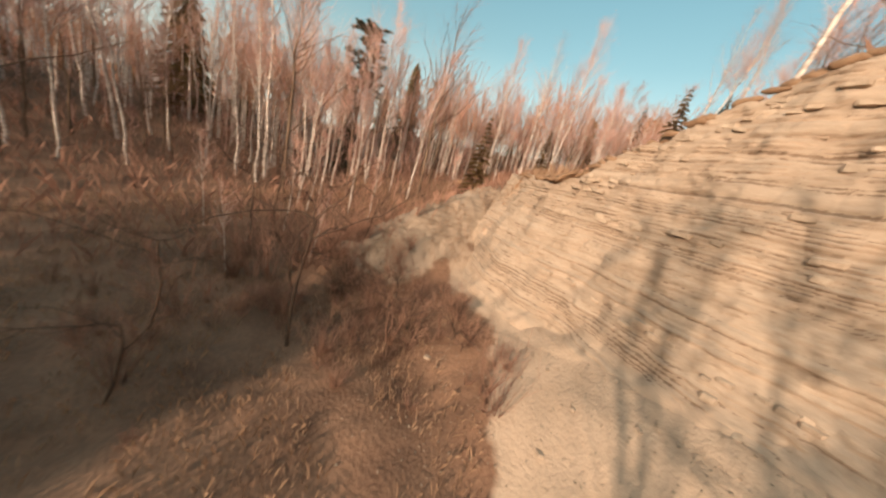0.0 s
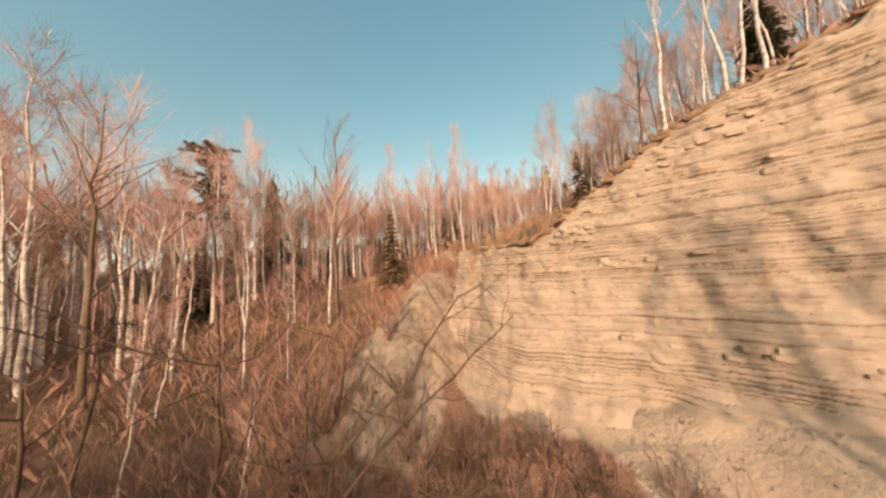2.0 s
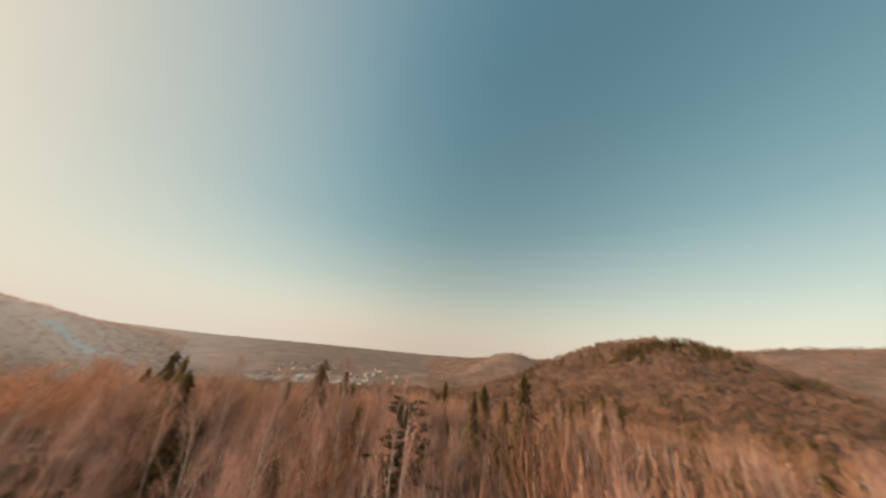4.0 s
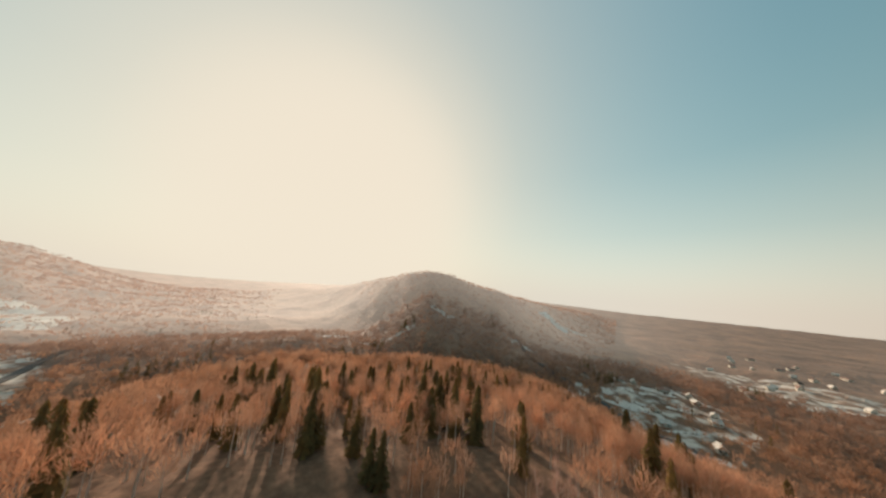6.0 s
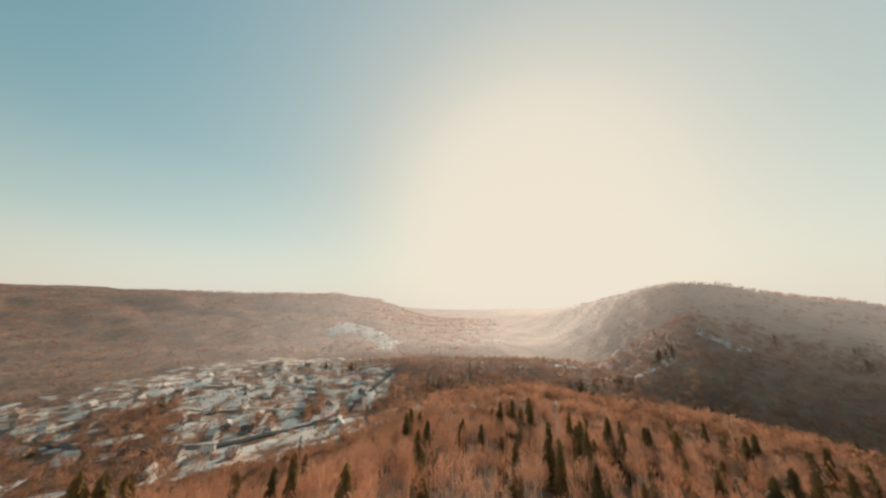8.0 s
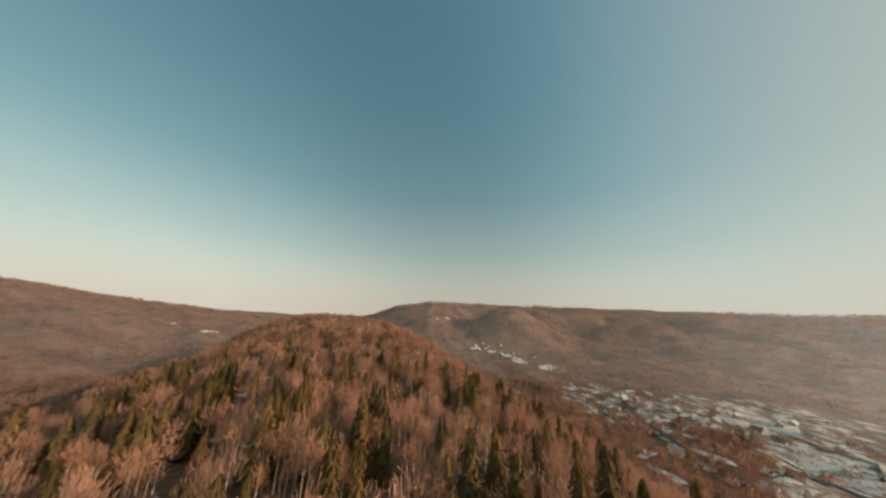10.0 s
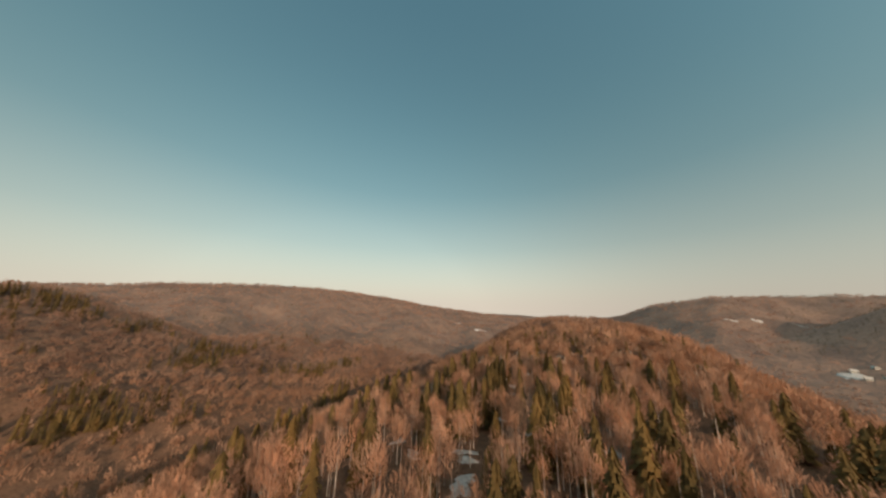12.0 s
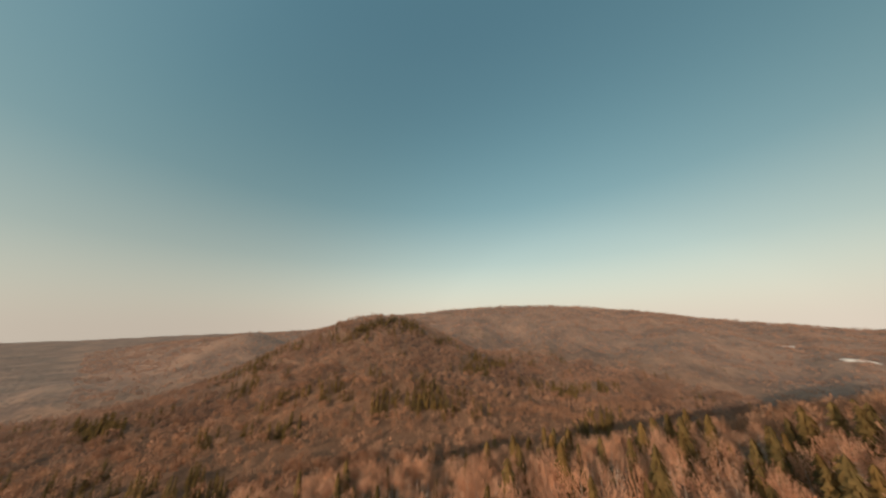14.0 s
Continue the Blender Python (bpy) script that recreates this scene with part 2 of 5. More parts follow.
overlay(M_GROUND, "sand", (0.32, 0.22, 0.145), (0.56, 0.40, 0.28), 1.1)


# ---- mesh tools ----
def mesh_of(name, verts, faces, mat, smooth=False, tint=None):
    me = bpy.data.meshes.new(name)
    if isinstance(faces, np.ndarray):
        k = faces.shape[1]
        me.vertices.add(len(verts))
        me.vertices.foreach_set("co", np.asarray(verts, np.float32).ravel())
        me.loops.add(faces.size)
        me.loops.foreach_set("vertex_index", faces.astype(np.int32).ravel())
        me.polygons.add(len(faces))
        me.polygons.foreach_set("loop_start", np.arange(0, faces.size, k, dtype=np.int32))
        me.update(calc_edges=True)
    else:
        me.from_pydata([tuple(v) for v in verts], [], faces)
    if tint is not None:
        a = me.attributes.new("tint", "FLOAT_COLOR", "POINT")
        a.data.foreach_set("color", np.asarray(tint, np.float32).ravel())
    if smooth:
        me.polygons.foreach_set("use_smooth", np.ones(len(me.polygons), bool))
    me.materials.append(mat)
    return me


def piece(name, me, parent=None, at=None, label=""):
    ob = new(name, me)
    if parent is not None:
        ob.parent = parent
    if at is not None:
        ob.matrix_basis = at
    return tagged(ob, label)


def tube(path, radii, sides, start=0):
    """Rings round a path, as vertices and quads, closed by a tip."""
    path = np.asarray(path, float)
    n = len(path)
    along = np.gradient(path, axis=0)
    along /= np.linalg.norm(along, axis=1)[:, None] + 1e-9
    ref = np.where(np.abs(along[:, 2:3]) > 0.9, [[1.0, 0, 0]], [[0, 0, 1.0]])
    a = np.cross(along, ref)
    a /= np.linalg.norm(a, axis=1)[:, None] + 1e-9
    b = np.cross(along, a)
    ang = np.arange(sides) * 2 * math.pi / sides
    rings = path[:, None] + np.asarray(radii)[:, None, None] * (np.cos(ang)[None, :, None] * a[:, None] + np.sin(ang)[None, :, None] * b[:, None])
    verts = rings.reshape(-1, 3)
    i, j = np.meshgrid(np.arange(n - 1), np.arange(sides), indexing="ij")
    k = (j + 1) % sides
    faces = np.stack([i * sides + j, i * sides + k, (i + 1) * sides + k, (i + 1) * sides + j], -1).reshape(-1, 4) + start
    return verts, faces


def ribbon_twig(a, b, w):
    """A flat twig between two points, twice as wide at its foot as at its tip."""
    a, b = np.asarray(a, float), np.asarray(b, float)
    side = np.cross(b - a, (0.31, 0.77, 0.55))
    side = side / (np.linalg.norm(side) + 1e-9) * w
    return [a - side, a + side, b + side * 0.5, b - side * 0.5], [[0, 1, 2, 3]]


class Pile:
    """Gathers vertices and quads of many small forms into one mesh."""

    def __init__(self):
        self.v, self.f, self.n = [], [], 0

    def add(self, v, f):
        self.v.append(np.asarray(v, float))
        self.f.append(np.asarray(f) + self.n)
        self.n += len(v)

    def tube(self, path, radii, sides):
        self.add(*tube(path, radii, sides))

    def mesh(self, name, mat, smooth=False, tint=None):
        return mesh_of(name, np.concatenate(self.v), np.concatenate(self.f), mat, smooth, tint)


def lerp_table(x, table):
    t = np.array(table, float)
    return np.interp(x, t[:, 0], t[:, 1])


def smoothstep(a, b, x):
    t = np.clip((x - a) / (b - a), 0, 1)
    return t * t * (3 - 2 * t)


def wave_noise(x, y, scale, seed, octaves=3):
    """A cheap smooth noise from crossing sines, vectorised."""
    r = np.random.RandomState(seed)
    out, amp = 0.0, 1.0
    for _ in range(octaves):
        for _ in range(3):
            a, ph = r.uniform(0, 2 * math.pi, 2)
            k = 2 * math.pi / scale * r.uniform(0.7, 1.3)
            out = out + amp / 3 * np.sin(k * (x * math.cos(a) + y * math.sin(a)) + ph + 1.3 * np.sin(0.6 * k * (y * math.cos(a) - x * math.sin(a)) + a))
        scale, amp = scale * 0.45, amp * 0.5
    return out


# ---- the lie of the land ----
HOVER = (22.0, 11.0)
PLAIN = -75.0
# the ring of hills: azimuth, height above the eye in degrees, distance of the crest, distance of the foot
RING = [
    (-180, -3.0, 2300, 850), (-168, -1.9, 1500, 760), (-159, 0.7, 1000, 580), (-152, 2.9, 800, 470), (-147, 3.6, 720, 420), (-141, 2.6, 720, 410),
    (-132, 0.3, 800, 440), (-122, -2.0, 1200, 640), (-110, -3.1, 2500, 1000), (-72, -3.1, 2500, 900), (-60, -1.9, 1500, 320), (-45, -0.7, 1500, 230),
    (-30, 2.1, 1500, 220), (-18, 3.3, 1550, 220), (-9, 3.9, 1550, 220), (0, 3.9, 1600, 220), (9, 3.5, 1650, 220), (18, 2.3, 1750, 240), (27, 0.7, 1900, 260),
    (40, -1.0, 2100, 350), (55, -2.3, 2100, 700), (63, -1.1, 1800, 800), (69, 1.4, 1600, 850), (76, 2.6, 1600, 850), (86, 2.6, 2000, 950), (100, 2.4, 2100, 1000),
    (116, 2.3, 2100, 1000), (132, 1.8, 2100, 950), (148, 1.9, 2000, 900), (156, 0.7, 2000, 900), (163, -1.5, 2200, 900), (172, -3.0, 2500, 900), (180, -3.1, 2600, 900),
]
# single hills before the ring: azimuth, distance, top, half width across and along the view
HILLS = [(-31.5, 740, 91, 280, 300), (-54, 1080, 36, 190, 260), (93, 1380, 104, 250, 270)]
EYE_Z = 61.0
# the crest of the near ridge: azimuth and distance from above its top, height
CREST = [(-153, 430, -75), (-153, 330, -50), (-153, 230, -18), (-152, 130, -4), (-150, 60, 8), (60, 5, 19), (62, 110, 21), (61, 260, 31), (59, 430, 40), (57, 650, 38), (56, 950, 10), (55, 1300, -65)]
U, V = (0.85, 0.53), (0.53, -0.85)
# the rock face: strike along s, d into the hill
T_, N_ = (0.77, -0.64), (0.64, 0.77)
RIM = [(-30, 7.6), (-20, 8.0), (-14, 6.6), (-9, 6.4), (-5, 9.2), (-3.5, 10.3), (0, 11.9), (4, 13.6), (10, 16.0), (20, 17.5), (40, 17)]


def face_d(z):
    return 8.1 + 0.37 * z


def land(x, y, fine=True):
    x, y = np.asarray(x, float), np.asarray(y, float)
    dx, dy = x - HOVER[0], y - HOVER[1]
    az, r = np.degrees(np.arctan2(dx, dy)), np.hypot(dx, dy)
    ring = np.array(RING)
    up, far, foot = (np.interp(az, ring[:, 0], ring[:, n]) for n in (1, 2, 3))
    far = far * (1 + 0.07 * np.sin(np.radians(az * 7)))
    top = EYE_Z + far * np.tan(np.radians(up)) - 9
    rise = (np.clip((r - foot) / (far - foot), 0, 1)) ** 1.12
    rise = np.where(r > far, 1 - 0.5 * smoothstep(far, far + 1600, r), rise)
    # spurs and side valleys run down the slopes
    spurs = 1.7 * wave_noise(az * 14, r * 0.30, 210, 31, 3)
    z = PLAIN + (top - PLAIN) * rise + np.where(np.abs(az + 147) < 26, 4, 14) * spurs * np.sin(math.pi * np.clip(rise, 0, 1)) * smoothstep(-2.5, -0.5, up)
    for haz, hfar, htop, across, deep in HILLS:
        a = radians(haz)
        along = dx * math.sin(a) + dy * math.cos(a) - hfar
        side = dx * math.cos(a) - dy * math.sin(a)
        hill = PLAIN + (htop - PLAIN) * np.exp(-((along / deep) ** 2) - (side / across) ** 2)
        z = np.maximum(z, hill) + 5 * np.exp(-(((z - hill) / 12) ** 2)) * (hill > PLAIN + 3)
    line = [(HOVER[0] + q * math.sin(radians(a)), HOVER[1] + q * math.cos(radians(a)), h) for a, q, h in CREST]
    best, crest = np.full(x.shape, 1e9), np.full(x.shape, PLAIN)
    for (ax, ay, ah), (bx, by, bh) in zip(line, line[1:]):
        t = np.clip(((x - ax) * (bx - ax) + (y - ay) * (by - ay)) / ((bx - ax) ** 2 + (by - ay) ** 2), 0, 1)
        gap = np.hypot(x - ax - t * (bx - ax), y - ay - t * (by - ay))
        crest = np.where(gap < best, ah + t * (bh - ah), crest)
        best = np.minimum(best, gap)
    # the south-east flank falls away more steeply
    steep = smoothstep(0, 60, dx * V[0] + dy * V[1]) * smoothstep(-80, 20, dx * U[0] + dy * U[1])
    hill = PLAIN + (crest - PLAIN) * np.exp(-((best / (190 - 28 * steep)) ** (3.2 - 0.4 * steep)))
    z = np.maximum(z, hill) + 6 * np.exp(-((z - hill) / 14) ** 2)
    z = z + 5 * wave_noise(x, y, 260, 5, 3) * smoothstep(80, 400, np.hypot(x, y))
    # the quarried nook at the foot of the rock face
    s, d = x * T_[0] + y * T_[1], x * N_[0] + y * N_[1]
    rim = lerp_table(s, RIM)
    front = 0.8 - 0.50 * np.clip(8.1 - d, 0, 4.2) - 0.06 * np.clip(3.9 - d, 0, 40)
    front = front + 0.11 * np.clip(-14 - s, 0, 60) + 0.18 * np.clip(s + 4.3, -2.5, 6) * smoothstep(3, 7.5, d)
    d0 = face_d(0.0) + 0.9
    step = np.clip((d - d0) / 0.37, -50, 60)
    top = rim + 0.25 * np.clip(d - face_d(rim) - 1.5, 0, 45) + 0.15 * wave_noise(x, y, 5, 11)
    gentle = 0.6 + 0.33 * np.clip(d - 2, 0, 40)
    right = smoothstep(-15.5, -12.5, s)
    local_r = np.minimum(np.maximum(front, step), top)
    local_l = np.minimum(np.maximum(front, front + gentle * 0.5), np.maximum(top, 7))
    # the spur that runs down from the knoll to the nook's edge
    kx, ky = -2.5 - (-8.7), 29.0 - 10.4
    tt = np.clip(((x + 8.7) * kx + (y - 10.4) * ky) / (kx * kx + ky * ky), 0, 1)
    gap = np.hypot(x + 8.7 - tt * kx, y - 10.4 - tt * ky)
    spur = (0.7 + 7.4 * tt ** 0.8) - (0.85 - 0.60 * smoothstep(0.82, 1.0, tt)) * np.maximum(gap - 0.5, 0)
    local = right * local_r + (1 - right) * local_l
    local = np.maximum(local, spur)
    away = np.hypot(x - 1, y - 9)
    blend = smoothstep(34, 75, away)
    z = local * (1 - blend) + z * blend
    if fine:
        z = z + 0.12 * wave_noise(x, y, 3.0, 21) * (1 - blend) + 0.5 * wave_noise(x, y, 17, 22, 2) * blend
    return z


def land_at(x, y):
    return float(land(np.array([x]), np.array([y]))[0])


def polar_sheet(name, radii, spokes, mat, kind, label):
    ang = np.linspace(0, 2 * math.pi, spokes, endpoint=False)
    r, a = np.meshgrid(radii, ang, indexing="ij")
    x, y = 1 + r * np.sin(a), 9 + r * np.cos(a)
    verts = np.stack([x, y, land(x, y)], -1).reshape(-1, 3)
    n = len(radii)
    i, j = np.meshgrid(np.arange(n - 1), np.arange(spokes), indexing="ij")
    k = (j + 1) % spokes
    faces = np.stack([i * spokes + j, (i + 1) * spokes + j, (i + 1) * spokes + k, i * spokes + k], -1).reshape(-1, 4)[:, ::-1]
    return tagged(new(name, mesh_of(name, verts, faces, mat, smooth=True)), label, "ground", kind=kind)


near_r = np.concatenate([[0.02], np.arange(0.5, 55, 0.5), 55 * 1.022 ** np.arange(0, 96)])
ground = polar_sheet("ground", near_r, 480, M_GROUND, "structure", "leaf-littered brown winter woodland ground with sandy scree")
# bare sand and scree in the nook and on the spur, dry turf on the top
me = ground.data
co = np.empty(len(me.vertices) * 3, np.float32)
me.vertices.foreach_get("co", co)
mid = co.reshape(-1, 3)
gs, gd = mid[:, 0] * T_[0] + mid[:, 1] * T_[1], mid[:, 0] * N_[0] + mid[:, 1] * N_[1]
scree = smoothstep(-14, -11, gs) * smoothstep(24, 20, gs) * smoothstep(6.2, 8.4, gd + 0.62 * np.clip(gs + 7.2, 0, 10)) * smoothstep(15, 12.5, gd)
gx, gy = mid[:, 0] + 8.7, mid[:, 1] - 10.4
tt = np.clip((gx * 6.2 + gy * 18.6) / (6.2 ** 2 + 18.6 ** 2), 0, 1)
gap = np.hypot(gx - tt * 6.2, gy - tt * 18.6)
spur_sand = smoothstep(-1.0, 0.6, gy) * smoothstep(3.6, 2.0, gap) * smoothstep(-1.2, 0.0, gx - tt * 6.2) * smoothstep(0.98, 0.88, tt)
turf_mask = smoothstep(30, 20, np.hypot(mid[:, 0] - 1, mid[:, 1] - 14)) * smoothstep(9, 12, gd)
for key, value in (("sand", np.maximum(scree, spur_sand)), ("turf", turf_mask)):
    me.attributes.new(key, "FLOAT", "POINT").data.foreach_set("value", value.astype(np.float32))
far_r = np.concatenate([[near_r[-1]], near_r[-1] * 1.024 ** np.arange(1, 103)])
far_r = far_r[far_r < 4900]
far_hills = polar_sheet("hazed_far_hills", far_r, 480, M_HILLS, "structure", "distant wooded winter hills behind the valley")


# ---- the rock face ----
def build_cliff():
    r = np.random.RandomState(4)
    rows = 380
    s = np.concatenate([np.arange(-13.8, 10.5, 0.068), np.linspace(10.5, 19, 60)])
    cols = len(s)
    t = np.linspace(0, 1, rows)
    S, Tt = np.meshgrid(s, t, indexing="ij")
    rim = lerp_table(S, RIM) + 0.18 * wave_noise(S, S * 0, 1.6, 8) + 0.05
    Z = -0.9 + (rim + 0.9) * Tt
    # beds of uneven thickness, bulging or weathered back
    edges, hard = [-2.0], []
    while edges[-1] < 21:
        # pale hard beds part by thin dark shale
        hard.append(len(hard) % 2 == 0)
        edges.append(edges[-1] + (r.choice([0.05, 0.08, 0.13, 0.22, 0.42], p=[0.32, 0.28, 0.20, 0.14, 0.06]) if hard[-1] else r.choice([0.03, 0.05, 0.10], p=[0.55, 0.33, 0.12])))
    edges, hard = np.array(edges), np.array(hard + [True])
    out = np.where(hard, r.uniform(-0.03, 0.08, len(edges)), r.uniform(-0.055, -0.01, len(edges))) + 0.06 * hard * (r.uniform(size=len(edges)) > 0.85)
    weak = r.uniform(-0.45, 0.30, len(edges))
    dip = Z + 0.008 * S + 0.07 * wave_noise(S, Z * 0.3, 11, 3) + 0.014 * wave_noise(S, Z, 1.3, 12)
    k = np.clip(np.searchsorted(edges, dip.ravel()) - 1, 0, len(edges) - 2).reshape(dip.shape)
    inside = (dip - edges[k]) / (edges[k + 1] - edges[k])
    lip = 1 - np.abs(2 * inside - 1) ** 6
    # joints break each bed into blocks
    cell = np.floor((S + 0.05 * wave_noise(S, Z, 0.7, 15)) * (2.4 + 2.6 * ((k * 7919) % 13) / 13) + (k * 0.37) % 1 * 5)
    along = (S + 0.05 * wave_noise(S, Z, 0.7, 15)) * (2.4 + 2.6 * ((k * 7919) % 13) / 13) + (k * 0.37) % 1 * 5
    gap = (np.abs(along - np.floor(along) - 0.5) > 0.43) & hard[k]
    rand = np.sin(cell * 12.9898 + k * 78.233) * 43758.5453
    rand = rand - np.floor(rand)
    relief = (out[k] + 0.08 * (rand - 0.5)) * lip - 0.05 * (1 - lip) * hard[k] - 0.04 * gap * lip
    top_band = smoothstep(0.72, 0.80, Tt) * 1.0
    relief = relief * (0.75 + 0.35 * top_band) + 0.30 * wave_noise(S, Z * 0.7, 6, 9) + 0.05 * wave_noise(S, Z, 1.4, 10)
    foot = 0.62 + 0.2 * np.clip(S + 4.3, -2.5, 6)
    sand = smoothstep(foot + 0.55, foot - 0.1, Z + 0.25 * wave_noise(S, S * 0, 3, 14))
    # soft crumbling stretches between the hard beds
    soft = smoothstep(0.15, 0.75, wave_noise(S * 0.4, Z, 3.2, 17))
    relief = relief * (1 - 0.40 * soft) + 0.05 * soft * wave_noise(S, Z, 0.4, 18)
    relief = relief * (1 - 0.8 * sand) + 0.45 * sand
    D = face_d(Z) - relief + 1.05 * smoothstep(-10.2, -13.8, S) + 0.9 * smoothstep(0.985, 1.0, Tt)
    D = D - 0.35 * smoothstep(-7, 8, S)
    # the last rows run back under the turf
    D[:, -1] += 1.6
    Z[:, -1] -= 0.25
    X, Y = S * T_[0] + D * N_[0], S * T_[1] + D * N_[1]
    verts = np.stack([X, Y, Z], -1).reshape(-1, 3)
    i, j = np.meshgrid(np.arange(cols - 1), np.arange(rows - 1), indexing="ij")
    faces = np.stack([i * rows + j, (i + 1) * rows + j, (i + 1) * rows + j + 1, i * rows + j + 1], -1).reshape(-1, 4)
    me = mesh_of("rock_face", verts, faces, M_ROCK)
    shale = (~hard[k]) * (0.60 + weak[k] + 0.35 * wave_noise(S, Z * 3, 2.2, 19) - 0.25 * soft) * (1 - sand) * (1 - 0.3 * top_band)
    for key, value in (("shale", shale), ("sand", sand * 0.8)):
        me.attributes.new(key, "FLOAT", "POINT").data.foreach_set("value", value.astype(np.float32).ravel())
    return tagged(new("rock_face", me), "tan bedded sandstone cliff with thin horizontal layers", "cliff", kind="structure")


def on_face(s, z, proud=0.0):
    d = face_d(z) - proud - 0.35 * smoothstep(-7, 8, s) - 0.30 * wave_noise(np.array(s), np.array(z * 0.7), 6, 9)
    return Vector((s * T_[0] + float(d) * N_[0], s * T_[1] + float(d) * N_[1], z))


def rough_block(name, w, h, dpt, seed, mat):
    r = np.random.RandomState(seed)
    bm = bmesh.new()
    bmesh.ops.create_cube(bm, size=1.0)
    bmesh.ops.bevel(bm, geom=bm.edges[:], offset=0.12, segments=1, affect="EDGES")
    for v in bm.verts:
        v.co = Vector((v.co.x * w, v.co.y * dpt, v.co.z * h)) + Vector(r.uniform(-0.09, 0.09, 3)) * h
    me = bpy.data.meshes.new(name)
    bm.to_mesh(me)
    bm.free()
    me.materials.append(mat)
    return me


def rim_at(s):
    return float(lerp_table(s, RIM))


cliff = build_cliff()


# ---- trees ----
def limb_path(r, start, way, length, n=5, up=0.25, wander=0.18):
    pts, p, w = [start], start.copy(), way / np.linalg.norm(way)
    for _ in range(n - 1):
        w = w + r.normal(0, wander, 3) + np.array([0, 0, up])
        w = w / np.linalg.norm(w)
        p = p + w * length / (n - 1)
        pts.append(p.copy())
    return np.array(pts)


def bare_tree(seed, height, girth, limbs=16, twigs=9, first=0.35, spread=0.75, lean=0.04, bend=0.06, twig_r=0.014):
    """Trunk, limbs and twigs of a leafless tree as three piles."""
    r = np.random.RandomState(seed)
    trunk, fine = Pile(), Pile()
    n = 11
    tt = np.linspace(0, 1, n)
    drift = np.cumsum(r.normal(0, bend, (n, 2)), 0) * height / n
    side = r.uniform(0, 2 * math.pi)
    path = np.stack([drift[:, 0] + lean * height * tt * math.cos(side), drift[:, 1] + lean * height * tt * math.sin(side), tt * height - 0.3], -1)
    path[:, :2] -= path[0, :2]
    rad = girth * ((1 - tt) ** 0.8 * 0.96 + 0.05)
    rad[0] *= 1.25
    trunk.tube(path, rad, 6)
    for _ in range(limbs):
        t = first + (0.97 - first) * r.uniform() ** 0.8
        at = np.array([np.interp(t, tt, path[:, c]) for c in range(3)])
        a = r.uniform(0, 2 * math.pi)
        rise = 0.55 + 0.9 * t
        length = height * (0.10 + 0.32 * (1 - t)) * r.uniform(0.7, 1.25) * (spread / 0.75)
        way = np.array([math.cos(a) * spread, math.sin(a) * spread, rise])
        lp = limb_path(r, at, way, length, 5, 0.10, 0.16)
        g = np.interp(t, tt, rad) * 0.46
        ring, at0 = int(round(t * (n - 1))) * 6, trunk.n
        trunk.tube(lp, np.linspace(g, 0.013, 5), 3)
        trunk.f.append(np.array([[ring, ring + 1, at0 + 1, at0]]))
        for _ in range(twigs):
            q = r.uniform(0.25, 1.0)
            st = np.array([np.interp(q, np.linspace(0, 1, 5), lp[:, c]) for c in range(3)])
            w = lp[-1] - lp[0]
            w = w / np.linalg.norm(w) + r.normal(0, 0.5, 3) + np.array([0, 0, 0.15])
            tip = st + w / np.linalg.norm(w) * (length * r.uniform(0.22, 0.55) + 0.25)
            fine.add(*ribbon_twig(st, tip, twig_r))
    for _ in range(twigs * 3):
        t = r.uniform(0.75, 1.0)
        at = np.array([np.interp(t, tt, path[:, c]) for c in range(3)])
        w = np.array([*r.normal(0, 0.6, 2), 1.0])
        fine.add(*ribbon_twig(at, at + w / np.linalg.norm(w) * height * 0.09, twig_r))
    return trunk, fine


def tree_thing(name, seed, bark, twig, label, category, **how):
    trunk, fine = bare_tree(seed, **how)
    base = new(name)
    base.empty_display_size = 0.3
    piece("trunk", trunk.mesh("trunk", bark, True), base)
    piece("crown", fine.mesh("crown", twig), base)
    return tagged(base, label, category)


def spruce_thing(seed, height, label, needles=None):
    r = np.random.RandomState(seed)
    trunk, fine = Pile(), Pile()
    trunk.tube([(0, 0, -0.3), (0, 0, height * 0.5), (0, 0, height)], (height * 0.014, height * 0.009, 0.02), 6)
    levels = int(height * 2.2)
    for k in range(levels):
        t = 0.08 + 0.92 * k / levels
        reach = height * 0.20 * (1 - t) ** 0.85 + 0.12
        for b in range(8):
            a = r.uniform(0, 2 * math.pi)
            ln = reach * r.uniform(0.7, 1.15)
            way = np.array([math.cos(a), math.sin(a), 0])
            side = np.array([-way[1], way[0], 0])
            p0 = np.array([0, 0, t * height])
            p1 = p0 + way * ln * 0.55 + np.array([0, 0, -0.10 * ln])
            p2 = p0 + way * ln + np.array([0, 0, -0.30 * ln + 0.1 * r.normal()])
            w = 0.16 * ln + 0.05
            fine.add([p0, p1 + side * w, p2, p1 - side * w], [[0, 1, 2, 3]])
            for q in (0.4, 0.65, 0.85):
                m = p0 + (p2 - p0) * q
                for sg in (-1, 1):
                    e = m + side * sg * ln * 0.28 * (1.15 - q) + way * ln * 0.12 + np.array([0, 0, -0.13 * ln * (1 - q) - 0.08])
                    dz = np.array([0, 0, 0.05 + 0.03 * ln])
                    fine.add([m - dz, m + dz, e + dz * 0.3, e - dz * 0.8], [[0, 1, 2, 3]])
    base = new("spruce")
    piece("trunk", trunk.mesh("trunk", M_BARK, True), base)
    piece("crown", fine.mesh("crown", needles or M_SPRUCE), base)
    return tagged(base, label, "tree")


